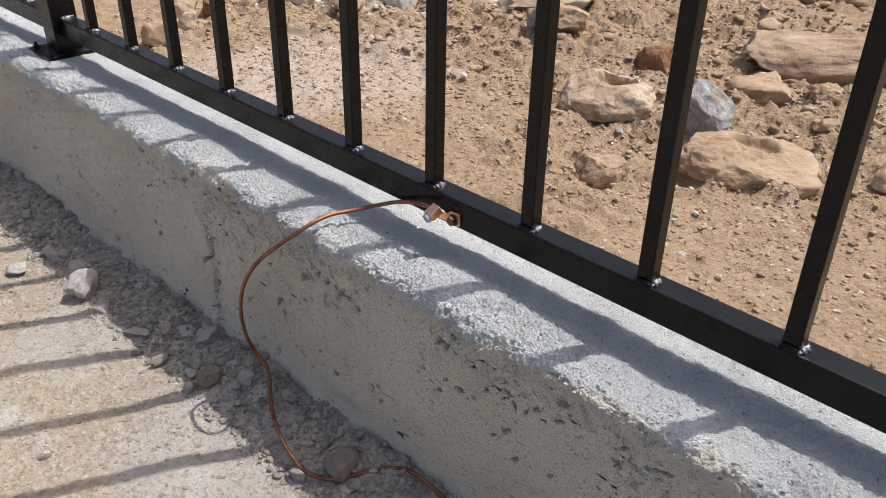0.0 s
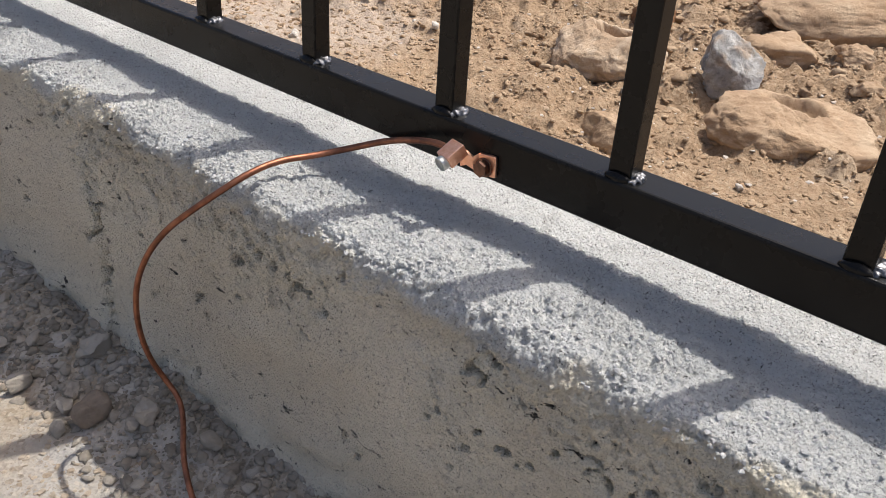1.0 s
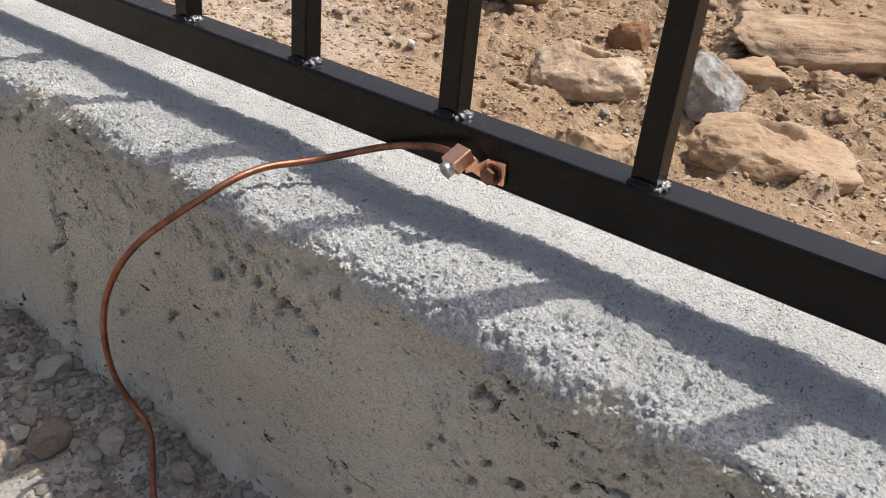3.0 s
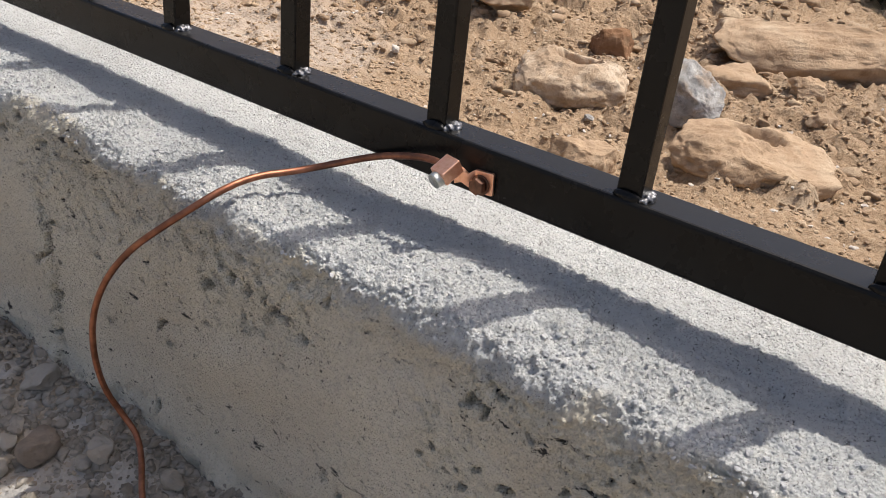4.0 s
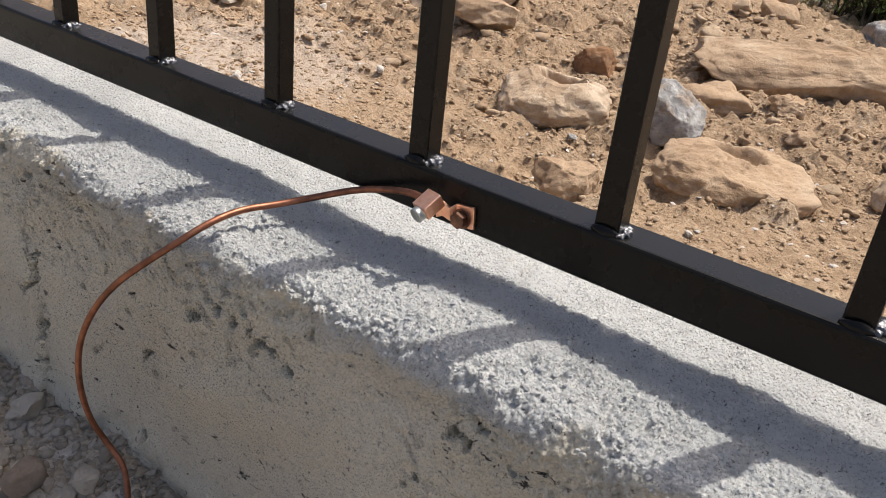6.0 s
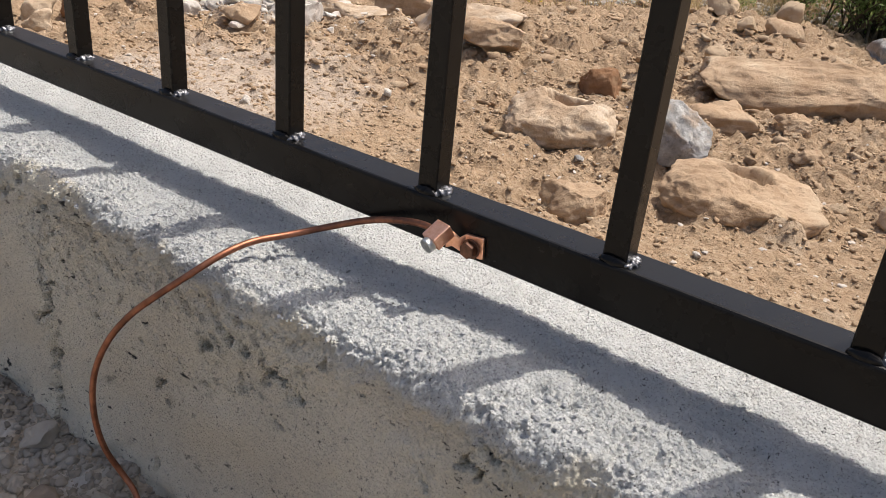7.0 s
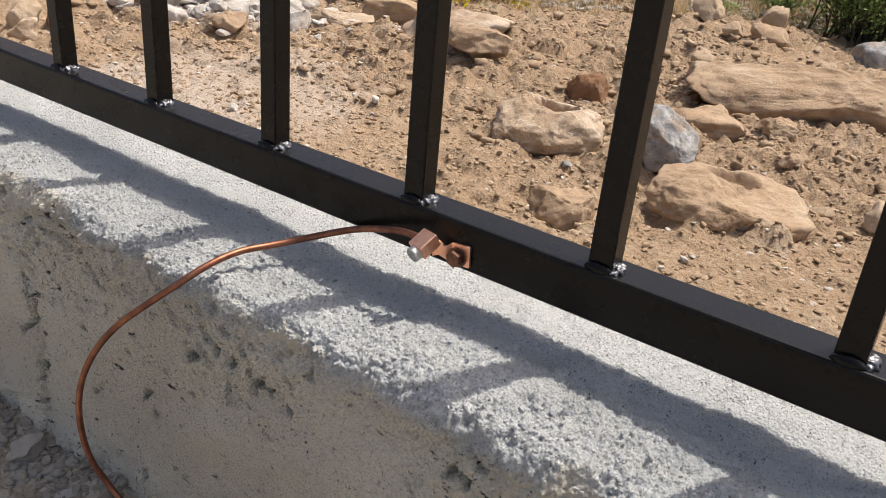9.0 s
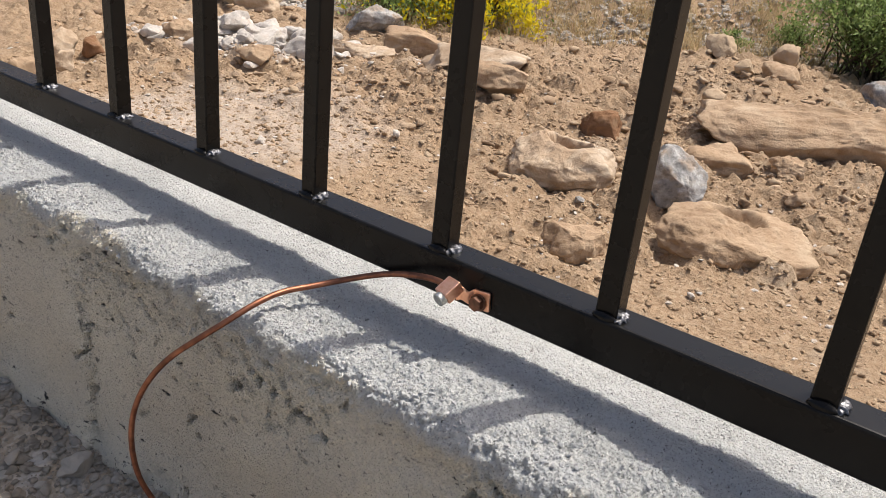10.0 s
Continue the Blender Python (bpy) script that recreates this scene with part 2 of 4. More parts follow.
def leaf_material(name, dark, pale, rough=0.6):
    m, n, l, p = material(name)
    g = n.new("ShaderNodeNewGeometry").outputs["Random Per Island"]
    l.new(ramp(n, l, g, (0.1, dark), (0.9, pale)), p.inputs["Base Color"])
    p.inputs["Roughness"].default_value = rough
    p.inputs["Specular IOR Level"].default_value = 0.25
    t = n.new("ShaderNodeBsdfTranslucent")
    l.new(ramp(n, l, g, (0.1, dark), (0.9, pale)), t.inputs["Color"])
    s = n.new("ShaderNodeMixShader")
    s.inputs[0].default_value = 0.45
    l.new(p.outputs[0], s.inputs[1])
    l.new(t.outputs[0], s.inputs[2])
    l.new(s.outputs[0], n["Material Output"].inputs["Surface"])
    return m


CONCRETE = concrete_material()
SOIL = earth_material("tan_soil", (0.215, 0.14, 0.083), (0.335, 0.233, 0.145), (0.44, 0.335, 0.225), (0.385, 0.295, 0.205), 0.57, 130, (((1.75, 2.25, 0.02), 0.55, (0.52, 0.45, 0.38)), ((1.35, 2.35, 0.02), 0.5, (0.47, 0.40, 0.33)), ((2.45, 3.0, 0.02), 0.4, (0.58, 0.53, 0.47))))
GRIT = earth_material("sandy_grit", (0.27, 0.21, 0.145), (0.43, 0.355, 0.265), (0.54, 0.47, 0.38), (0.54, 0.505, 0.455), 0.53, 170, (((0.46, 0.98, 0.0), 0.22, (0.47, 0.46, 0.44)), ((0.44, 1.42, 0.0), 0.16, (0.47, 0.45, 0.43))))
CLOD = rock_material("soil_clod", (0.27, 0.182, 0.11), (0.36, 0.253, 0.16), (0.45, 0.342, 0.23), (0.375, 0.267, 0.17), per_island=True)
TAN_ROCK = rock_material("tan_limestone", (0.27, 0.175, 0.104), (0.41, 0.292, 0.188), (0.50, 0.388, 0.268), (0.37, 0.25, 0.155))
PALE_ROCK = rock_material("pale_limestone", (0.34, 0.235, 0.15), (0.49, 0.38, 0.27), (0.60, 0.51, 0.40), (0.39, 0.265, 0.16))
BROWN_ROCK = rock_material("brown_stone", (0.15, 0.075, 0.035), (0.235, 0.125, 0.065), (0.29, 0.165, 0.09), (0.22, 0.12, 0.065))
GREY_ROCK = rock_material("grey_stone", (0.19, 0.185, 0.175), (0.31, 0.30, 0.285), (0.42, 0.405, 0.38), (0.36, 0.29, 0.215), vein=(0.52, 0.505, 0.48))
SCREED = rock_material("cement_crumb", (0.36, 0.36, 0.355), (0.48, 0.48, 0.475), (0.55, 0.55, 0.545), (0.46, 0.455, 0.44))
WHITE_ROCK = rock_material("white_rubble", (0.36, 0.31, 0.26), (0.53, 0.49, 0.44), (0.66, 0.63, 0.59), (0.44, 0.33, 0.23))
RUBBLE = rock_material("grey_rubble", (0.19, 0.162, 0.128), (0.315, 0.278, 0.228), (0.45, 0.405, 0.345), (0.325, 0.265, 0.195), per_island=True)
PEBBLE = rock_material("brown_pebble", (0.17, 0.135, 0.105), (0.26, 0.21, 0.165), (0.33, 0.275, 0.22), (0.22, 0.175, 0.135))
BANK = rock_material("bank_rubble", (0.24, 0.215, 0.185), (0.38, 0.35, 0.31), (0.50, 0.47, 0.43), (0.40, 0.34, 0.27), per_island=True)
GRAVEL = rock_material("sandy_gravel", (0.24, 0.18, 0.125), (0.42, 0.34, 0.25), (0.56, 0.50, 0.42), (0.38, 0.31, 0.23), per_island=True)
PAINT = paint_material()
WELD = metal_material("bare_weld", (0.02, 0.02, 0.022), (0.32, 0.32, 0.33), 0.36, 170, 0.6)
COPPER = metal_material("bright_copper", (0.80, 0.40, 0.25), (0.96, 0.58, 0.41), 0.33, 160, 0.3)
WIRE_COPPER = metal_material("copper_wire", (0.22, 0.092, 0.056), (0.37, 0.165, 0.10), 0.45, 90, 0.3, (0.14, 0.065, 0.045))
ZINC = metal_material("zinc_screw", (0.5, 0.5, 0.46), (0.75, 0.75, 0.70), 0.25, 200, 0.2)
OLD_BOLT = metal_material("browned_bolt", (0.10, 0.06, 0.045), (0.22, 0.12, 0.085), 0.38, 140, 0.35)
LEAF = leaf_material("green_leaf", (0.13, 0.19, 0.05), (0.31, 0.40, 0.14))
TWIG = rock_material("twig_bark", (0.06, 0.045, 0.03), (0.11, 0.085, 0.055), (0.16, 0.13, 0.09), (0.09, 0.075, 0.045))
FLOWER = leaf_material("yellow_petal", (0.62, 0.50, 0.015), (0.80, 0.68, 0.03))
STRAW = leaf_material("dry_straw", (0.30, 0.21, 0.10), (0.52, 0.41, 0.23))


# ---- ground ----
VIEW_U = np.array((0.82, 0.57))


def ground_height(x, y):
    p = np.stack([x, y, x * 0], -1)
    soil_side = smooth(0.72, 0.9, x)
    u = x * 0.82 + y * 0.57
    # compacted grit before the wall, with rubble heaped along its foot
    near = 0.006 * fbm(p, 0.14, 4, 3) + 0.0025 * fbm(p, 0.025, 3, 5)
    foot = smooth(0.49, 0.62, x + 0.022 * fbm(p, 0.11, 3, 9))
    near = near + foot * (0.032 + 0.010 * fbm(p, 0.06, 3, 11) + 0.005 * np.abs(fbm(p, 0.02, 3, 13)))
    # dug soil behind the fence: smooth by the wall, cloddy further out
    rough = smooth(1.35, 2.0, x + 0.25 * y * 0 + 0.35 * fbm(p, 0.6, 3, 21))
    clods = np.abs(fbm(p, 0.13, 5, 31, 0.55))
    far = 0.018 + 0.018 * fbm(p, 0.7, 3, 41) + 0.007 * fbm(p, 0.035, 3, 43) + rough * (0.040 * clods + 0.012 * np.abs(fbm(p, 0.055, 3, 47)) + 0.008 * np.maximum(0, fbm(p, 0.030, 2, 45)) - 0.008)
    far = far + 0.10 * np.exp(-(((x - 3.75) / 0.55) ** 2 + ((y - 1.5) / 0.45) ** 2)) + 0.05 * np.exp(-(((x - 2.75) / 0.45) ** 2 + ((y - 1.95) / 0.5) ** 2))
    bank = np.clip(u - 4.75 + 0.15 * fbm(p, 1.2, 2, 51), 0, 9) * 0.42
    z = near * (1 - soil_side) + far * soil_side + bank * smooth(3.0, 5.0, x)
    fade = np.exp(-np.maximum(0, np.abs(x) - 30) / 20)
    return z * fade


gx = spaced((-400, -40, 60), (-40, -4, 6), (-4, 0.1, 0.12), (0.1, 0.66, 0.005), (0.66, 0.96, 0.03), (0.96, 3.2, 0.0095), (3.2, 5.4, 0.022), (5.4, 9, 0.09), (9, 40, 2), (40, 400, 60))
gy = spaced((-400, -40, 60), (-40, -3, 4), (-3, 0.1, 0.12), (0.1, 0.6, 0.02), (0.6, 2.6, 0.0085), (2.6, 4.2, 0.016), (4.2, 8, 0.09), (8, 40, 3), (40, 400, 60))
GX, GY = np.meshgrid(gx, gy, indexing="ij")
flat_x, flat_y = GX.ravel(), GY.ravel()
ground_mesh = mesh_from("ground", np.stack([flat_x, flat_y, ground_height(flat_x, flat_y)], -1), grid_faces(len(gx), len(gy)), (GRIT, SOIL))
ground_mesh.polygons.foreach_set("material_index", np.repeat((gx[:-1] > 0.75).astype(np.int32), len(gy) - 1))
tagged(new("ground", ground_mesh), "sandy grit and dug reddish tan soil", "ground", kind="structure")


# ---- the concrete wall ----
# profile of the plinth: up the front, over a worn edge, across the top, down the back
prof = []
for z in spaced((-0.15, 0.02, 0.02), (0.02, 0.06, 0.003), (0.06, 0.321, 0.0014)):
    prof.append((0.632 + 0.012 * (z / 0.321), z, -1.0, 0.0))
for a in np.linspace(0, math.pi / 2, 16)[1:]:
    prof.append((0.663 - 0.019 * math.cos(a), 0.321 + 0.019 * math.sin(a), -math.cos(a), math.sin(a)))
for x in spaced((0.663, 0.77, 0.0014), (0.77, 0.86, 0.006), (0.86, 0.885, 0.006))[1:]:
    prof.append((x, 0.34, 0.0, 1.0))
for z in (0.335, 0.3, 0.2, 0.1, -0.15):
    prof.append((0.89, z, 1.0, 0.0))
prof = np.array(prof)
wy = spaced((-30, -3, 3), (-3, 0.08, 0.1), (0.08, 0.35, 0.003), (0.35, 1.25, 0.0013), (1.25, 1.7, 0.0028), (1.7, 2.7, 0.0052), (2.7, 6, 0.05), (6, 40, 3))
n_prof, n_y = len(prof), len(wy)
PX, PY = np.repeat(prof[:, 0], n_y), np.tile(wy, n_prof)
PZ, NX, NZ = np.repeat(prof[:, 1], n_y), np.repeat(prof[:, 2], n_y), np.repeat(prof[:, 3], n_y)
run = np.repeat(np.r_[0, np.cumsum(np.hypot(np.diff(prof[:, 0]), np.diff(prof[:, 1])))], n_y)
P = np.stack([PX, PY, PZ], -1)
Q = np.stack([run, PY, run * 0], -1)
top = smooth(0.35, 0.9, NZ)
front = smooth(0.35, 0.9, -NX)
edge = np.exp(-((run - 0.50) / 0.055) ** 2)
disp = 0.006 * fbm(P, 0.22, 3, 61) + 0.0012 * fbm(P, 0.03, 4, 63)
# crumbly splatter along the outer top, finer towards the rail
crumb = np.maximum(0, 0.62 - cells(Q, 0.0062, 65)) * np.maximum(0, 0.55 + fbm(P, 0.05, 3, 67))
crumb2 = np.maximum(0, 0.6 - cells(Q, 0.019, 69)) * np.maximum(0, 0.3 + fbm(P, 0.09, 2, 71))
outer = np.exp(-((PX - 0.675) / 0.045) ** 2) * np.maximum(top, edge)
disp = disp + outer * (0.0085 * crumb + 0.006 * crumb2) + top * (0.0030 * crumb * (1 - outer)) + np.maximum(top, edge) * 0.0022 * np.maximum(0, 0.55 - cells(Q, 0.0042, 145))
disp = disp + edge * (0.005 * fbm(P, 0.055, 4, 73) - 0.001)
disp = disp + np.maximum(top, edge) * (0.0014 * fbm(P, 0.0065, 2, 91) - 0.006 * np.maximum(0, fbm(P, 0.010, 2, 97) - 0.45) * np.maximum(0, 0.5 + fbm(P, 0.12, 2, 99)) + 0.0012 * np.maximum(0, fbm(P, 0.011, 2, 93)))
disp = disp + top * 0.004 * smooth(0.715, 0.765, PX) * smooth(1.35, 0.9, PY)
# slopped cement thickening the foot
slop = smooth(0.085, 0.01, PZ + 0.03 * fbm(P, 0.07, 3, 141))
disp = disp + front * slop * (0.004 + 0.007 * fbm(P, 0.035, 4, 143))
# trowelled front: shallow drags, honeycombed band under the edge
drag = np.stack([PX, PY * 0.35 + PZ, PZ * 0.2 - PY * 0.2], -1)
disp = disp + front * (0.0022 * fbm(drag, 0.05, 4, 75) + smooth(0.12, 0.3, PZ) * 0.0016 * fbm(P, 0.012, 3, 77))
honey = np.maximum(0, 0.42 - cells(np.stack([PY, PZ, PZ], -1), 0.021, 79)) * np.maximum(0, fbm(P, 0.10, 2, 81)) * smooth(0.17, 0.29, PZ)
disp = disp - front * 0.003 * honey
rng = np.random.default_rng(5)
# ragged crevices where the mix was too dry, strung along the drag of the trowel
tilt_y, tilt_z = PY * 0.80 + PZ * 0.60, PZ * 0.80 - PY * 0.60
grainy = np.stack([tilt_y * 0.0, tilt_y, tilt_z * 1.9], -1)
crev = smooth(0.62, 0.74, fbm(grainy, 0.011, 4, 131, 0.68))
dry = smooth(-0.05, 0.5, fbm(P, 0.13, 3, 133) + 1.0 * smooth(0.15, 0.29, PZ) - 0.72)
disp = disp - front * 0.0035 * crev * dry * smooth(0.335, 0.315, PZ)
disp = disp + front * (0.0008 * fbm(P, 0.0065, 2, 135)) * (0.35 + dry)


def pit(y, z, ry, rz, depth, lean=0.0):
    """A hole in the front face, sunk into disp."""
    near = (np.abs(PY - y) < 0.06) & (PZ < 0.335) & (NX < -0.2)
    dy, dz = PY[near] - y, PZ[near] - z
    a, b = dy * math.cos(lean) + dz * math.sin(lean), dz * math.cos(lean) - dy * math.sin(lean)
    wob = np.maximum(0.3, 1 + 0.8 * fbm(P[near], 0.007, 2, 83))
    disp[near] -= 1.9 * depth * smooth(1.1, 0.7, np.sqrt((a / ry) ** 2 + (b / rz) ** 2) * wob)


def crack(points, width, depth):
    """A ragged, broken crack down the front face with crumbled lips."""
    for (y0, z0), (y1, z1) in zip(points[:-1], points[1:]):
        near = (PY > min(y0, y1) - 0.05) & (PY < max(y0, y1) + 0.05) & (PZ > min(z0, z1) - 0.04) & (PZ < max(z0, z1) + 0.04) & (NX < -0.2)
        q = P[near]
        wob, wob2 = 0.006 * fbm(q, 0.026, 4, 85, 0.7), 0.006 * fbm(q, 0.022, 4, 86, 0.7)
        dy, dz = y1 - y0, z1 - z0
        t = np.clip(((q[:, 1] - y0) * dy + (q[:, 2] - z0) * dz) / (dy * dy + dz * dz), 0, 1)
        d = np.hypot(q[:, 1] + wob - y0 - t * dy, q[:, 2] + wob2 - z0 - t * dz)
        gap = np.clip(0.45 + 1.4 * vnoise(q / 0.012, 87), 0.0, 1.0)
        disp[near] -= 2.2 * depth * smooth(1.0, 0.6, d / (0.55 * width * gap + 1e-4)) + 0.0022 * smooth(0.016, 0.0, d) * (0.6 + fbm(q, 0.007, 2, 88))


joint_y = np.interp(PZ, (0.0, 0.05, 0.15, 0.217, 0.26, 0.313), (1.24, 1.234, 1.23, 1.234, 1.268, 1.275)) + 0.004 * fbm(P, 0.03, 3, 89)
disp += front * 0.007 * smooth(-0.002, 0.002, PY - joint_y) * smooth(0.31, 0.2, PZ)
crack([(1.275, 0.325), (1.268, 0.26), (1.234, 0.217), (1.23, 0.15), (1.234, 0.05)], 0.0075, 0.013)
crack([(0.635, 0.306), (0.617, 0.291), (0.574, 0.279), (0.527, 0.259)], 0.0070, 0.013)
crack([(0.976, 0.312), (0.953, 0.295), (0.931, 0.277), (0.908, 0.272)], 0.006, 0.011)
crack([(0.885, 0.272), (0.871, 0.264), (0.85, 0.256), (0.837, 0.25)], 0.007, 0.013)
crack([(1.056, 0.233), (1.04, 0.229), (1.025, 0.228), (0.99, 0.205)], 0.0035, 0.008)
crack([(1.13, 0.30), (1.122, 0.27), (1.10, 0.25)], 0.0035, 0.008)
crack([(0.375, 0.33), (0.362, 0.322), (0.35, 0.312), (0.345, 0.285)], 0.003, 0.008)
crack([(1.81, 0.2), (1.79, 0.17), (1.72, 0.15), (1.66, 0.145)], 0.006, 0.008)
for y, z, ry, rz, d in ((1.129, 0.134, 0.005, 0.004, 0.010), (1.041, 0.073, 0.006, 0.005, 0.008), (0.656, 0.295, 0.006, 0.004, 0.010), (0.689, 0.235, 0.003, 0.003, 0.008),
                        (0.658, 0.216, 0.006, 0.003, 0.009), (0.908, 0.270, 0.006, 0.004, 0.011), (0.871, 0.262, 0.007, 0.004, 0.012), (0.837, 0.250, 0.006, 0.003, 0.011), (1.056, 0.236, 0.004, 0.003, 0.010)):
    pit(y, z, ry, rz, d, rng.uniform(-0.6, 0.2))
for _ in range(110):
    y, z, s = rng.uniform(0.2, 2.0), 0.02 + 0.29 * rng.random() ** 0.45, 0.0013 + 0.0026 * rng.random() ** 2
    pit(y, z, s * rng.uniform(1, 2), s, s * 2.8, rng.uniform(-0.8, 0.3))
disp += (0.00046 * np.maximum(top, edge) + 0.00020 * front) * rng.normal(size=len(disp))
wall_verts = np.stack([PX + NX * disp, PY, PZ + NZ * disp], -1)
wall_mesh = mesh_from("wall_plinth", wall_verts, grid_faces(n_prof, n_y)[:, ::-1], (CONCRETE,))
# cement screed laid on the top, spilling unevenly over the edge; greyer than the front, whose paler tone stands in for
# ground bounce
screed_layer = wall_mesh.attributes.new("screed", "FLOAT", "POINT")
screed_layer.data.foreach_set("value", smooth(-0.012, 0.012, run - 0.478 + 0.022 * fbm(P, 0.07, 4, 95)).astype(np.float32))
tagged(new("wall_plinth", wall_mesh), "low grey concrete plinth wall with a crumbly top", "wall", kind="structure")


# ---- the steel fence ----
FX, FZ = 0.774, 0.34
PITCH = 0.178
fence = thing("fence", (FX, 0.8, FZ), "black painted steel fence with square pickets standing on a concrete plinth", "fence")


def picket_mesh():
    return bm_mesh("picket", box((0.020, 0.020, 1.54), (0, 0, 0.77), 0.0016), PAINT)


def bead_mesh(seed, length=0.021):
    """A lumpy weld seam along a picket's foot."""
    bm = bmesh.new()
    bmesh.ops.create_icosphere(bm, subdivisions=4, radius=1.0)
    rnd = random.Random(seed)
    off = Vector((rnd.random() * 9, rnd.random() * 9, rnd.random() * 9))
    for v in bm.verts:
        n = v.co.normalized()
        r = 1 + 0.22 * noise.noise(n * 2.2 + off) + 0.10 * math.sin(n.x * 13 + off.x)
        v.co = Vector((n.x * length * 0.5 * r, n.y * 0.0062 * r, max(-0.001, n.z * 0.0052 * r)))
    return bm_mesh("weld_bead", bm, WELD, True)


def fillet_mesh(seed):
    bm = bmesh.new()
    bmesh.ops.create_icosphere(bm, subdivisions=3, radius=1.0)
    for v in bm.verts:
        n = v.co.normalized()
        r = 1 + 0.18 * noise.noise(n * 2 + Vector((seed, 0, 0)))
        v.co = Vector((n.x * 0.0042 * r, n.y * 0.0115 * r, max(-0.001, n.z * 0.0055 * r)))
    return bm_mesh("paint_fillet", bm, PAINT, True)


def base_plate(parent, loc):
    plate = part("base_plate", box((0.13, 0.12, 0.008), (0, 0, 0.004), 0.0015), PAINT, parent, loc=loc)
    for sx in (-1, 1):
        for sy in (-1, 1):
            bolt = rod(0.0075, 0.006, pose(sx * 0.05, sy * 0.045, 0.011), 6, 0.0008)
            rod(0.004, 0.012, pose(sx * 0.05, sy * 0.045, 0.015), 10, 0.0, bolt)
            part("anchor_bolt", bolt, PAINT, plate)
    return plate


shared_picket = picket_mesh()
beads = [bead_mesh(s) for s in range(4)]
fillets = [fillet_mesh(s * 3.1) for s in range(2)]
POSTS = (-0.455, 2.045, 4.545)
for i, py in enumerate(POSTS):
    post = part("post", box((0.060, 0.060, 1.70), (0, 0, 0.858), 0.0025), PAINT, fence, loc=(-0.006, py - 0.8, 0.0))
    base_plate(post, (0.0, 0.0, 0.002))
for y0, y1 in zip(POSTS[:-1], POSTS[1:]):
    length, mid = y1 - y0 - 0.06, (y0 + y1) / 2 - 0.8
    part("bottom_rail", box((0.038, length, 0.042), (0, 0, 0), 0.0032, 3), PAINT, fence, loc=(0, mid, 0.0645))
    part("top_rail", box((0.040, length, 0.040), (0, 0, 0), 0.0032, 3), PAINT, fence, loc=(0, mid, 1.645))
count = 0
for first, n in ((0.811 - 6 * PITCH, 13), (2.225, 13)):
    for k in range(n):
        p = part("picket", shared_picket, PAINT, fence, loc=(-0.002, first + k * PITCH - 0.8, 0.0855))
        part("weld_bead", beads[count % 4], WELD, p, "shiny bare weld bead", loc=(-0.002, -0.0118, 0.0), rot=(0, 0, 6 * (count % 3 - 1)))
        part("paint_fillet", fillets[count % 2], PAINT, p, loc=(-0.0115, 0.0, 0.0))
        count += 1
for py in POSTS[1:2]:
    part("weld_bead", bead_mesh(9, 0.034), WELD, fence, "shiny bare weld bead", loc=(0.0, py - 0.8 - 0.032, 0.0855))


# ---- the grounding lug ----
LX, LY, LZ = 0.7545, 0.766, 0.400
lug = thing("grounding_lug", (LX, LY, LZ), "bright copper grounding lug bolted to a black fence rail", "cable lug")
tongue = bmesh.new()
outline = [(-0.0255, 0.0088), (-0.0235, 0.0098), (-0.008, 0.0092), (-0.003, 0.0055), (0.001, 0.006), (0.007, 0.0085)]
rings = []
for i, (y, h) in enumerate(outline):
    lift = (0.0, 0.0, 0.0, 0.004, 0.007, 0.008)[i]
    rings.append([tongue.verts.new((-lift - d, y, s * h + 0.004 * (i > 3))) for d, s in ((0.0, -1), (0.0, 1), (0.0032, 1), (0.0032, -1))])
for a, b in zip(rings[:-1], rings[1:]):
    for j in range(4):
        tongue.faces.new((a[j], a[(j + 1) % 4], b[(j + 1) % 4], b[j]))
tongue.faces.new(rings[0])
tongue.faces.new(rings[-1][::-1])
bmesh.ops.recalc_face_normals(tongue, faces=tongue.faces)
bmesh.ops.bevel(tongue, geom=list(tongue.edges), offset=0.0006, segments=2, profile=0.5, affect="EDGES")
part("tongue", tongue, COPPER, lug, "twisted copper tongue plate", loc=(0, 0, -0.0028), rot=(-4, 0, 0))
barrel = box((0.019, 0.0160, 0.0125), (0, 0, 0), 0.0009, 2)
part("barrel", barrel, COPPER, lug, "square copper terminal block", loc=(-0.0200, 0.0085, 0.0062), rot=(0, -30, -12))
screw = rod(0.0066, 0.009, pose(0, 0, 0, 0, 90, 0), 24, 0.001)
rod(0.0032, 0.0015, pose(-0.004, 0, 0, 0, 90, 0), 6, 0, screw)
part("clamp_screw", screw, ZINC, lug, "zinc-plated clamping screw", loc=(-0.0288, 0.0105, 0.0000), rot=(0, -22, -12))
washer = rod(0.0086, 0.0016, pose(0, 0, 0, 0, 90, 0), 28, 0.0003)
bolt_part = part("hex_bolt", rod(0.0072, 0.006, pose(0, 0, 0, 0, 90, 0), 6, 0.0007), OLD_BOLT, lug, "browned hexagon bolt head", loc=(-0.0080, -0.0140, -0.0040), rot=(20, 0, 0))
part("washer", washer, OLD_BOLT, bolt_part, loc=(0.0038, 0, 0))


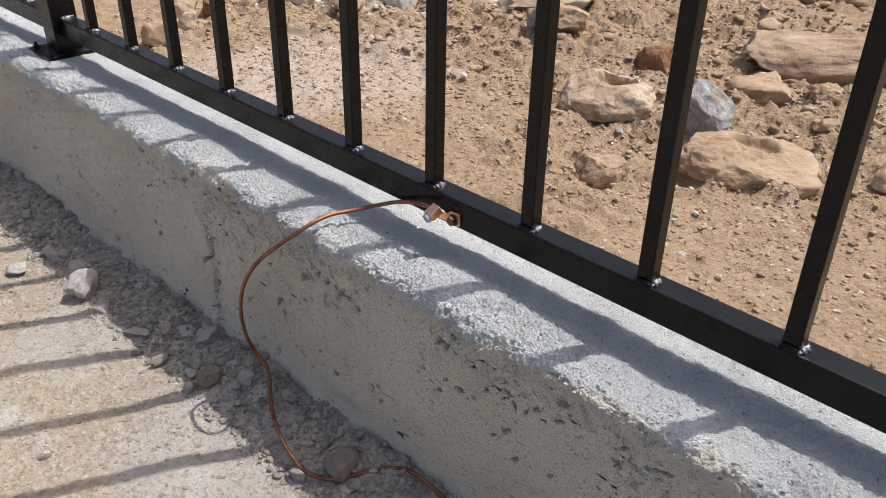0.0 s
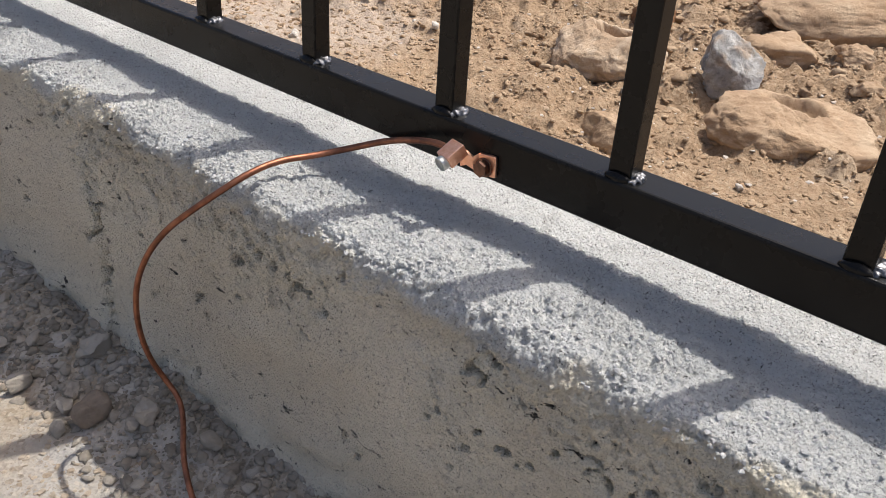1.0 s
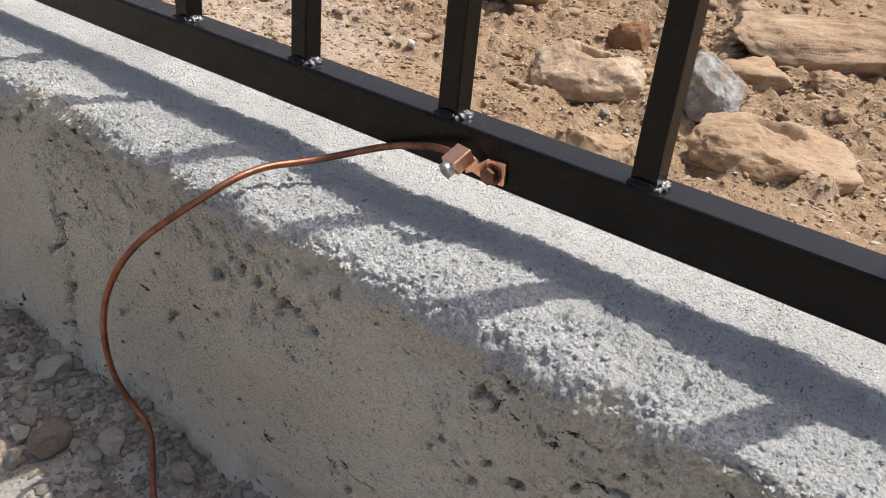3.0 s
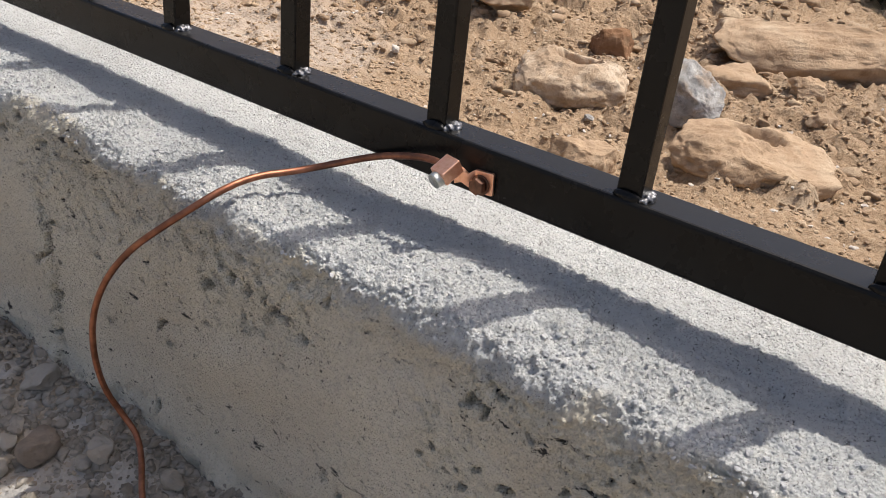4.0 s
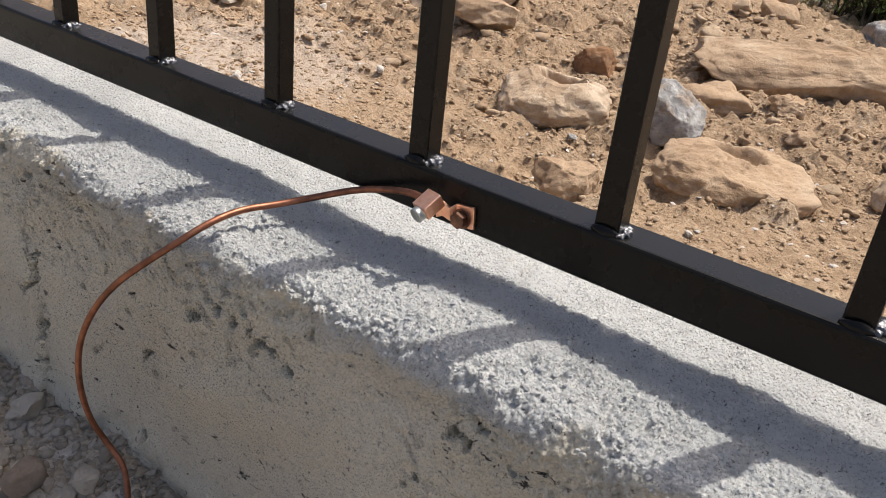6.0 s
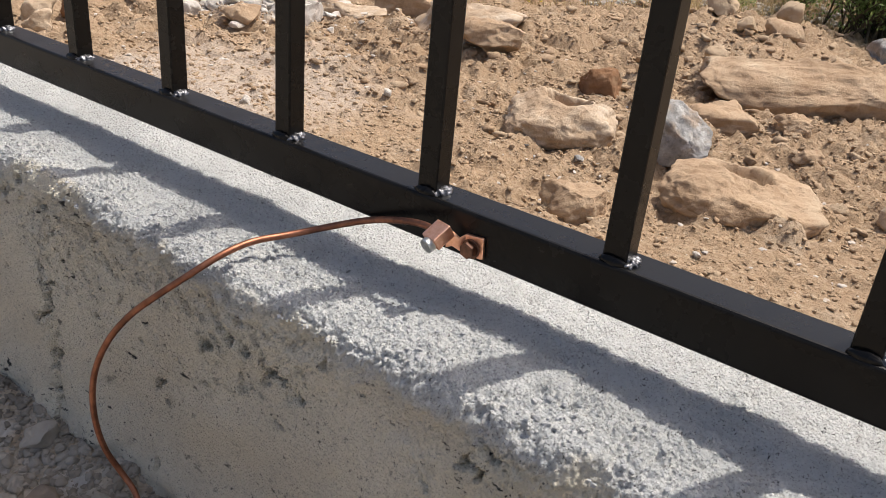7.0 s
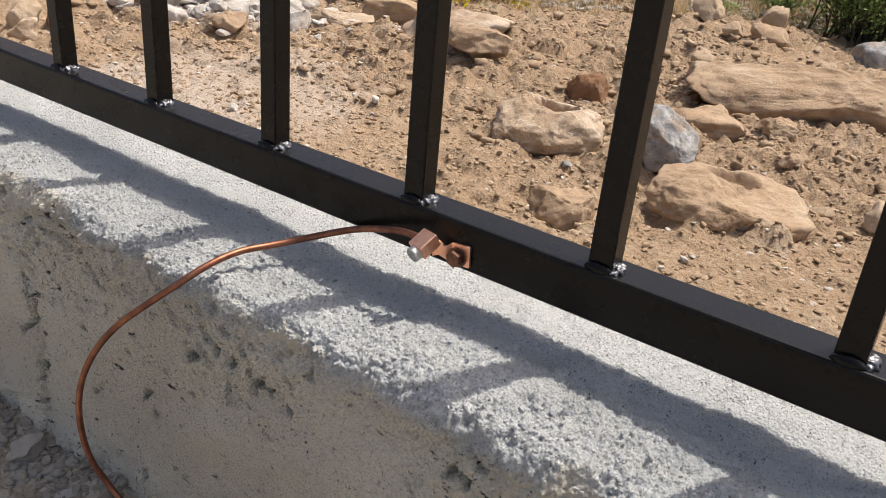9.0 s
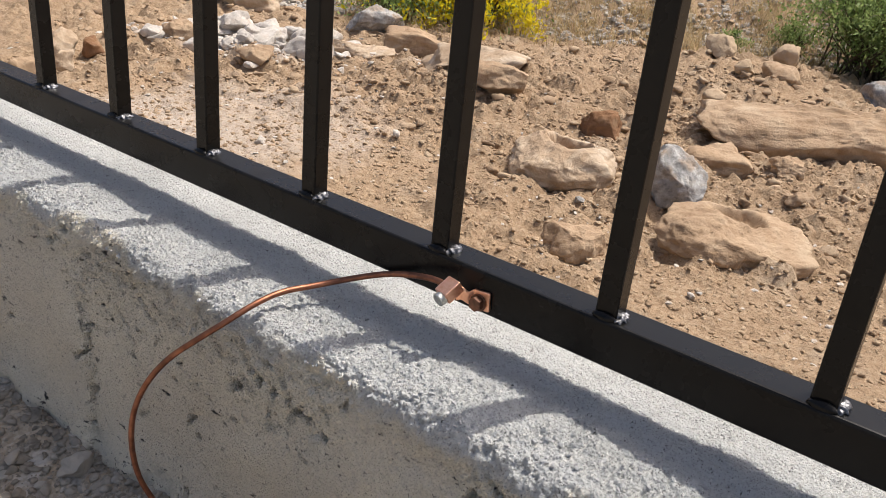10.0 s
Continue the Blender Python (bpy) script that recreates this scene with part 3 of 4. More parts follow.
# ---- the copper wire ----
WIRE = [(0.7345, 0.777, 0.4085), (0.7375, 0.790, 0.4095), (0.742, 0.825, 0.400), (0.746, 0.862, 0.386), (0.740, 0.904, 0.366), (0.715, 0.927, 0.358), (0.679, 0.938, 0.360), (0.646, 0.941, 0.356), (0.621, 0.950, 0.343),
        (0.604, 0.972, 0.321), (0.591, 1.002, 0.292), (0.581, 1.029, 0.254), (0.576, 1.049, 0.209), (0.577, 1.058, 0.160), (0.584, 1.059, 0.112), (0.597, 1.051, 0.075), (0.600, 1.032, 0.058), (0.584, 1.002, 0.053),
        (0.556, 0.963, 0.050), (0.534, 0.917, 0.042), (0.521, 0.868, 0.030), (0.520, 0.823, 0.020), (0.539, 0.786, 0.020), (0.572, 0.757, 0.034), (0.603, 0.729, 0.046), (0.618, 0.696, 0.050), (0.617, 0.655, 0.050), (0.612, 0.60, 0.048), (0.59, 0.50, 0.035)]
curve = bpy.data.curves.new("copper_wire", "CURVE")
curve.dimensions, curve.bevel_depth, curve.bevel_resolution, curve.resolution_u = "3D", 0.0031, 4, 10
spline = curve.splines.new("NURBS")
spline.points.add(len(WIRE) - 1)
for pt, c in zip(spline.points, WIRE):
    pt.co = (*c, 1)
spline.order_u, spline.use_endpoint_u = 3, True
curve.materials.append(WIRE_COPPER)
wire_src = new("wire_source", curve)
wire_mesh = bpy.data.meshes.new_from_object(wire_src.evaluated_get(bpy.context.evaluated_depsgraph_get()))
bpy.data.objects.remove(wire_src)
tagged(new("copper_wire", wire_mesh), "bare copper earthing wire bent over the plinth down to the ground", "wire")


# ---- rocks ----
def ico(subdivisions):
    bm = bmesh.new()
    bmesh.ops.create_icosphere(bm, subdivisions=subdivisions, radius=1.0)
    v = np.array([v.co[:] for v in bm.verts])
    f = np.array([[w.index for w in face.verts] for face in bm.faces])
    bm.free()
    return v, f


ICO = {s: ico(s) for s in (1, 2, 3, 4, 5, 6)}


def rock_shape(size, seed, cuts=9, square=0.35, detail=5, rough=1.0, dents=(), under=0.0):
    """A weathered stone: a squarish lump, cut by random flats, dented and roughened."""
    v, f = ICO[detail]
    n = v / np.linalg.norm(v, axis=1)[:, None]
    rnd = np.random.default_rng(seed)
    p = n / np.maximum(1e-6, np.linalg.norm(n, ord=2 + 10 * square, axis=1))[:, None]
    for _ in range(cuts):
        d = rnd.normal(size=3)
        d /= np.linalg.norm(d)
        over = np.maximum(0, p @ d - rnd.uniform(0.62, 0.88))
        p = p - d * over[:, None] * 0.92
    p = p * (1 + 0.12 * fbm(p + seed * 3.7, 0.8, 3, seed))[:, None]
    half = np.array(size) / 2
    q = p * half
    # the foot draws in under an overhang
    q[:, :2] *= (1 - under * smooth(0.15, -0.75, p[:, 2]))[:, None]
    soil = 0.55 * smooth(0.1, 0.6, fbm(p + seed, 0.5, 3, seed + 9)) * smooth(-0.1, 0.4, p[:, 2])
    for dx, dy, r, depth in dents:
        bend = 0.22 * fbm(p + seed, 0.35, 3, seed + 8)
        fall = smooth(1.25, 0.75, np.hypot((p[:, 0] - dx) / r, (p[:, 1] - dy) / r) + bend) * smooth(-0.2, 0.4, p[:, 2])
        q[:, 2] -= depth * fall
        soil = np.maximum(soil, fall)
    s = max(size)
    q = q + n * (rough * (0.018 * s * fbm(q + seed, s * 0.25, 3, seed + 1) - 0.011 * s * np.abs(fbm(q + seed, s * 0.12, 3, seed + 2))))[:, None]
    if detail > 3:
        q = q + n * (rough * (0.0034 * fbm(q + seed, 0.018, 4, seed + 3, 0.7) - 0.004 * np.maximum(0, fbm(q + seed, 0.035, 3, seed + 4) - 0.4)))[:, None] * min(1, s / 0.12)
    return q, f, soil


def rock(x, y, size, turn, mat, label, seed, sink=0.25, name="rock", category="rock", tilt=(0, 0), square=0.35, cuts=9, detail=5, rough=1.0, dents=(), lift=0.0, group="loose rocks on the soil", under=0.0):
    q, f, soil = rock_shape(size, seed, cuts, square, detail, rough, dents, under)
    ob = new(name, mesh_from(name, q, f, (mat,)))
    if group == "loose rocks on the soil":
        ob.data.attributes.new("soil", "FLOAT", "POINT").data.foreach_set("value", soil.astype(np.float32))
    z = float(ground_height(np.array([x]), np.array([y]))[0])
    ob.matrix_basis = pose(x, y, z + size[2] * (0.5 - sink) + lift, tilt[0], tilt[1], turn)
    return tagged(ob, label, category, group)


rock(3.07, 0.93, (0.86, 0.30, 0.225), -53, TAN_ROCK, "long flat tan limestone slab lying in dug soil", 11, 0.30, square=0.7, cuts=3, rough=0.9, tilt=(-1, 1), detail=6, under=0.25)
rock(2.02, 0.875, (0.345, 0.23, 0.135), -52, TAN_ROCK, "broad tan limestone rock with a soil-filled hollow", 112, 0.30, square=0.14, cuts=7, rough=0.9, tilt=(6, 0), detail=6, dents=((0.08, 0.40, 0.36, 0.034),), under=0.12)
rock(2.14, 1.41, (0.30, 0.27, 0.145), -50, PALE_ROCK, "pale crescent-shaped limestone rock with a hollow top", 113, 0.30, square=0.12, cuts=7, rough=0.9, tilt=(16, 0), detail=6, dents=((0.2, 0.22, 0.46, 0.055),), under=0.15)
rock(2.185, 1.09, (0.155, 0.14, 0.175), -70, GREY_ROCK, "rough grey stone with white veins", 14, 0.2, cuts=11, rough=1.1, tilt=(8, 10))
rock(1.69, 1.11, (0.15, 0.12, 0.09), -50, TAN_ROCK, "small tan rock half buried in soil", 115, 0.3, cuts=12, square=0.4, rough=0.9)
rock(2.56, 1.51, (0.13, 0.10, 0.10), -70, BROWN_ROCK, "dark brown rounded stone", 16, 0.2, square=0.2, cuts=5, rough=0.5)
rock(2.63, 1.13, (0.25, 0.19, 0.08), -58, TAN_ROCK, "flat tan stone half buried in soil", 17, 0.5, cuts=5)
rock(2.72, 0.955, (0.12, 0.09, 0.07), -40, TAN_ROCK, "small angular tan stone on loose soil", 18, 0.3, cuts=10)
rock(2.44, 0.845, (0.075, 0.05, 0.04), -60, TAN_ROCK, "small tan stone on loose soil", 19, 0.3, detail=4)
rock(3.90, 1.34, (0.14, 0.12, 0.11), 10, CLOD, "brown earth clod on a heap of soil", 20, 0.2, square=0.2, detail=4)
rock(3.86, 1.62, (0.15, 0.13, 0.11), 40, CLOD, "brown earth clod on a heap of soil", 21, 0.2, square=0.2, detail=4)
rock(3.72, 1.30, (0.16, 0.12, 0.09), -20, TAN_ROCK, "small tan rock on a heap of soil", 22, 0.25, detail=4)
rock(3.62, 1.43, (0.10, 0.09, 0.07), 5, CLOD, "brown earth clod beside a slab", 23, 0.2, square=0.2, detail=4)
rock(3.05, 1.33, (0.10, 0.08, 0.09), 5, CLOD, "brown earth clod leaning on a limestone slab", 24, 0.1, square=0.2, detail=4, lift=0.03)
rock(3.97, 0.93, (0.20, 0.16, 0.14), -40, GREY_ROCK, "grey rough stone by the bush", 25, 0.2, detail=4)
rock(2.55, 1.90, (0.23, 0.18, 0.10), -30, TAN_ROCK, "tan broken rock in loose soil", 26, 0.25, cuts=10)
rock(2.75, 2.13, (0.46, 0.30, 0.12), -58, PALE_ROCK, "pale flat limestone slab tilted in soil", 27, 0.25, square=0.7, cuts=6, tilt=(6, -4))
rock(2.52, 2.01, (0.085, 0.07, 0.085), -20, GREY_ROCK, "smooth bluish grey stone beside a slab", 28, 0.15, square=0.1, cuts=3, rough=0.3, detail=4)
rock(2.74, 2.70, (0.29, 0.20, 0.10), -52, PALE_ROCK, "pale pinkish limestone rock", 29, 0.25, cuts=8)
rock(3.03, 2.66, (0.26, 0.18, 0.11), -60, TAN_ROCK, "tan blocky rock on dug soil", 30, 0.2, square=0.7, cuts=5)
rock(3.20, 3.06, (0.30, 0.18, 0.16), -20, GREY_ROCK, "large grey boulder under the flowering bush", 31, 0.15, cuts=7)
rock(3.02, 3.72, (0.40, 0.28, 0.13), -50, PALE_ROCK, "pale slab lying on the soil", 32, 0.15, square=0.6, cuts=6)
rock(1.70, 3.17, (0.11, 0.10, 0.12), -30, PALE_ROCK, "upright pale stone on dug soil", 33, 0.2, cuts=12, detail=4)
rock(1.78, 3.10, (0.08, 0.07, 0.07), 20, BROWN_ROCK, "small brown stone on dug soil", 34, 0.2, detail=4)
rock(2.19, 2.74, (0.13, 0.10, 0.08), -60, TAN_ROCK, "small tan broken stone", 35, 0.25, cuts=10, detail=4)
rock(2.18, 3.17, (0.12, 0.10, 0.08), -10, TAN_ROCK, "small tan broken stone", 36, 0.25, cuts=10, detail=4)
rock(1.42, 2.90, (0.085, 0.08, 0.10), -10, TAN_ROCK, "small blocky tan stone", 37, 0.15, square=0.7, cuts=6, detail=4)
rock(1.60, 2.98, (0.10, 0.08, 0.07), 30, PALE_ROCK, "small pale stone on dug soil", 38, 0.2, cuts=9, detail=4)
rock(2.21, 0.585, (0.08, 0.07, 0.06), 30, PALE_ROCK, "small pale stone on loose soil", 39, 0.2, cuts=9, detail=4)
rnd = np.random.default_rng(77)
for k in range(26):
    a, b = rnd.normal(0, 0.20), rnd.normal(0, 0.13)
    s = rnd.uniform(0.07, 0.19)
    rock(2.50 + 0.57 * a + 0.82 * b, 3.02 - 0.82 * a + 0.57 * b, (s, s * rnd.uniform(0.6, 0.9), s * rnd.uniform(0.4, 0.7)), rnd.uniform(0, 360), WHITE_ROCK, "broken white rubble piece in a heap", 100 + k, 0.32, cuts=14, square=0.6, detail=4, group="white rubble heap", lift=0.012 * (k % 3), tilt=(rnd.uniform(-15, 15), rnd.uniform(-15, 15)))
for x, y, s, mat, lab in ((1.70, 0.845, 0.021, WHITE_ROCK, "small white pebble on soil"), (2.43, 2.53, 0.042, WHITE_ROCK, "small white stone on soil"), (1.95, 1.85, 0.03, WHITE_ROCK, "small white stone on soil"),
                          (1.62, 2.05, 0.035, WHITE_ROCK, "small white stone on soil"), (2.0, 1.27, 0.03, GREY_ROCK, "small grey pebble on soil"), (1.33, 0.53, 0.028, TAN_ROCK, "small tan pebble on soil"),
                          (1.47, 0.66, 0.018, PALE_ROCK, "small pale pebble on soil"), (1.30, 1.80, 0.03, WHITE_ROCK, "small white stone on soil")):
    rock(x, y, (s, s * 0.8, s * 0.65), 30, mat, lab, int(x * 100), 0.15, "pebble", "pebble", detail=3, group="pebbles on the soil")
# stones along the wall's foot
for x, y, size, turn, mat, lab, sd in ((0.538, 1.118, (0.044, 0.036, 0.032), 20, PEBBLE, "rounded brownish pebble among grey rubble", 51), (0.574, 1.062, (0.042, 0.034, 0.026), 60, RUBBLE, "grey angular stone among rubble", 52),
                                       (0.512, 1.550, (0.060, 0.050, 0.058), 15, WHITE_ROCK, "upright pale angular stone on rubble", 53), (0.520, 1.352, (0.062, 0.026, 0.014), 115, RUBBLE, "flat grey stone chip", 54),
                                       (0.514, 1.470, (0.034, 0.030, 0.024), 40, RUBBLE, "small grey angular stone", 55), (0.566, 0.795, (0.052, 0.046, 0.036), 0, PEBBLE, "smooth round grey-brown stone beside the copper wire", 56),
                                       (0.450, 1.740, (0.05, 0.04, 0.02), 70, WHITE_ROCK, "flat pale stone chip on grit", 57), (0.535, 1.62, (0.05, 0.04, 0.03), 10, RUBBLE, "grey angular stone among rubble", 58),
                                       (0.530, 1.75, (0.06, 0.03, 0.025), 100, RUBBLE, "grey angular stone among rubble", 59), (0.265, 1.165, (0.022, 0.018, 0.014), 0, GRAVEL, "small brown pebble on grit", 60),
                                       (0.525, 1.16, (0.026, 0.02, 0.018), 80, RUBBLE, "small grey angular stone", 62), (0.60, 1.22, (0.05, 0.036, 0.034), 30, RUBBLE, "grey angular stone among rubble", 63)):
    smoothish = sd in (51, 56)
    rock(x, y, size, turn, mat, lab, sd, 0.12, "stone", "stone", square=0.15 if smoothish else 0.4, cuts=3 if smoothish else 12, rough=0.25 if smoothish else 0.8, detail=4, group="stones at the wall's foot")


rnd = np.random.default_rng(88)
for k in range(26):
    size = rnd.uniform(0.016, 0.034)
    rock(0.495 + 0.105 * rnd.random(), 0.72 + 0.052 * k + rnd.uniform(-0.02, 0.02), (size, size * rnd.uniform(0.6, 0.9), size * rnd.uniform(0.5, 0.8)), rnd.uniform(0, 180), RUBBLE, "small grey angular stone among rubble", 900 + k, 0.15, "stone", "stone", square=0.4, cuts=11, rough=0.8, detail=3, group="stones at the wall's foot")


# ---- loose crumbs, too many to count ----
def scatter(name, label, category, mat, places, sizes, seed, flat=0.7, fine=0.0, z=None, angular=True):
    """Joins many small angular crumbs into one mesh; those over fine get more faces."""
    rnd = np.random.default_rng(seed)
    verts, faces, base = [], [], 0
    shapes = {}
    for d in (1, 2):
        shapes[d] = []
        for k in range(14):
            if angular:
                q, f, _ = rock_shape((2, 1.6, 1.3), seed * 50 + k, 6, 0.3, d, 1.6 if d == 2 else 0.6)
            else:
                q, f, _ = rock_shape((2, 1.6, 1.3), seed * 50 + k, 6, 0.25, d, 7.0 if d == 2 else 4.5)
            shapes[d].append((q * 0.5, f))
    z = ground_height(places[:, 0], places[:, 1]) if z is None else z
    for (x, y), s, h in zip(places, sizes, z):
        q, f = shapes[2 if s > fine else 1][rnd.integers(14)]
        a, b = rnd.uniform(0, 2 * math.pi), rnd.normal(0, 0.35)
        ca, sa, cb, sb = math.cos(a), math.sin(a), math.cos(b), math.sin(b)
        m = np.array([[ca, -sa, 0], [sa, ca, 0], [0, 0, 1]]) @ np.array([[1, 0, 0], [0, cb, -sb], [0, sb, cb]])
        p = (q * s * np.array([1, 1, flat])) @ m.T + np.array([x, y, h + 0.02 * s * flat])
        verts.append(p)
        faces.append(f + base)
        base += len(q)
    ob = new(name, mesh_from(name, np.concatenate(verts), np.concatenate(faces), (mat,), not angular))
    return tagged(ob, label, category, kind="stuff")


def wall_top(x, y):
    """Height of the plinth's upper side at some places."""
    face = wall_verts.reshape(n_prof, n_y, 3)
    rows = np.nonzero(prof[:, 3] > 0.3)[0]
    j = np.clip(np.searchsorted(wy, y), 0, n_y - 1)
    near = np.abs(face[rows][:, j, 0] - x[None, :]).argmin(0)
    return face[rows[near], j, 2]


def sizes_of(rnd, n, low, high, power=2.5):
    return low + (high - low) * rnd.random(n) ** power


rnd = np.random.default_rng(301)
n = 9500
spots = np.stack([0.49 + 0.145 * rnd.random(n) ** 0.7, rnd.uniform(0.5, 2.5, n)], -1)
scatter("foot_rubble", "grey crushed rubble heaped along the wall's foot", "rubble", RUBBLE, spots, sizes_of(rnd, n, 0.003, 0.019, 4.0), 7, 0.85, 0.005, angular=False)
n = 5200
cy = rnd.uniform(0.2, 2.1, n)
cx = 0.645 + 0.075 * np.abs(rnd.normal(0, 0.6, n))
n_crumb = sizes_of(rnd, n, 0.0012, 0.0058, 3.0)
scatter("screed_crumbs", "loose light crumbs of cement screed on the plinth's edge", "crumbs", SCREED, np.stack([cx, cy], -1), n_crumb, 14, 0.95, 0.0042, wall_top(cx, cy))
n = 8000
spots = np.stack([rnd.uniform(0.12, 0.56, n), rnd.uniform(0.75, 2.4, n)], -1)
scatter("loose_gravel", "fine sandy gravel on compacted grit", "gravel", GRAVEL, spots, sizes_of(rnd, n, 0.0018, 0.011, 3.0), 8, 0.7, 0.0075)
n = 34000
spots = np.stack([0.97 + 2.6 * rnd.random(n), 0.25 + 3.0 * rnd.random(n)], -1)
keep = (spots[:, 0] > 1.55) | (rnd.random(n) < 0.6)
scatter("soil_crumbs", "crumbs and clods of dug tan soil", "soil", CLOD, spots[keep], sizes_of(rnd, n, 0.004, 0.019, 3.2)[keep], 9, 0.8, 0.010, angular=False)
n = 4600
spots = np.stack([rnd.uniform(1.95, 4.9, n), rnd.uniform(0.6, 4.0, n)], -1)
scatter("soil_clods", "larger clods of dug tan soil", "soil", CLOD, spots, sizes_of(rnd, n, 0.010, 0.055, 4.0), 10, 0.7, 0.012, angular=False)
n = 1400
spots = np.stack([1.0 + 1.7 * rnd.random(n), 0.3 + 3.2 * rnd.random(n)], -1)
scatter("white_chips", "scattered white stone chips on the soil", "stone chips", WHITE_ROCK, spots, sizes_of(rnd, n, 0.004, 0.020, 3), 12, 0.5, 0.01)
n = 12000
t = rnd.uniform(-2.2, 4.0, n)
d = 4.68 + 2.5 * rnd.random(n) ** 1.5
spots = np.stack([0.82 * d + 0.57 * t, 0.57 * d - 0.82 * t], -1)
scatter("bank_stones", "pale grey stone rubble covering a sloping bank", "rubble", BANK, spots, sizes_of(rnd, n, 0.022, 0.06, 2.0), 13, 0.75, 9.0)
n = 650
a, b = rnd.normal(0, 0.24, n), rnd.normal(0, 0.15, n)
spots = np.stack([2.50 + 0.57 * a + 0.82 * b, 3.02 - 0.82 * a + 0.57 * b], -1)
scatter("white_rubble", "crushed white stone bits round the rubble heap", "rubble", WHITE_ROCK, spots, sizes_of(rnd, n, 0.012, 0.06, 2.2), 15, 0.7, 0.02)


# ---- plants ----
def strips(count, rnd, root, spread, height, width, bend, upright):
    """Thin bent blades or twigs rising from a patch of ground, as quads."""
    verts, faces = [], []
    for _ in range(count):
        a = rnd.uniform(0, 2 * math.pi)
        bx, by = root[0] + rnd.normal(0, spread), root[1] + rnd.normal(0, spread)
        z0 = root[2]
        h = height * rnd.uniform(0.5, 1.1)
        lean = rnd.uniform(0.1, 1.0) * (1 - upright)
        side = (-math.sin(a) * width / 2, math.cos(a) * width / 2)
        base = len(verts)
        for i in range(4):
            t = i / 3
            r = h * (lean * t + bend * t * t)
            x, y, z = bx + math.cos(a) * r, by + math.sin(a) * r, z0 + h * (t - 0.25 * bend * t * t)
            w = 1 - 0.8 * t
            verts += [(x - side[0] * w, y - side[1] * w, z), (x + side[0] * w, y + side[1] * w, z)]
        faces += [(base + 2 * i, base + 2 * i + 1, base + 2 * i + 3, base + 2 * i + 2) for i in range(3)]
    return verts, faces


def ground_at(x, y):
    return float(ground_height(np.array([x]), np.array([y]))[0])


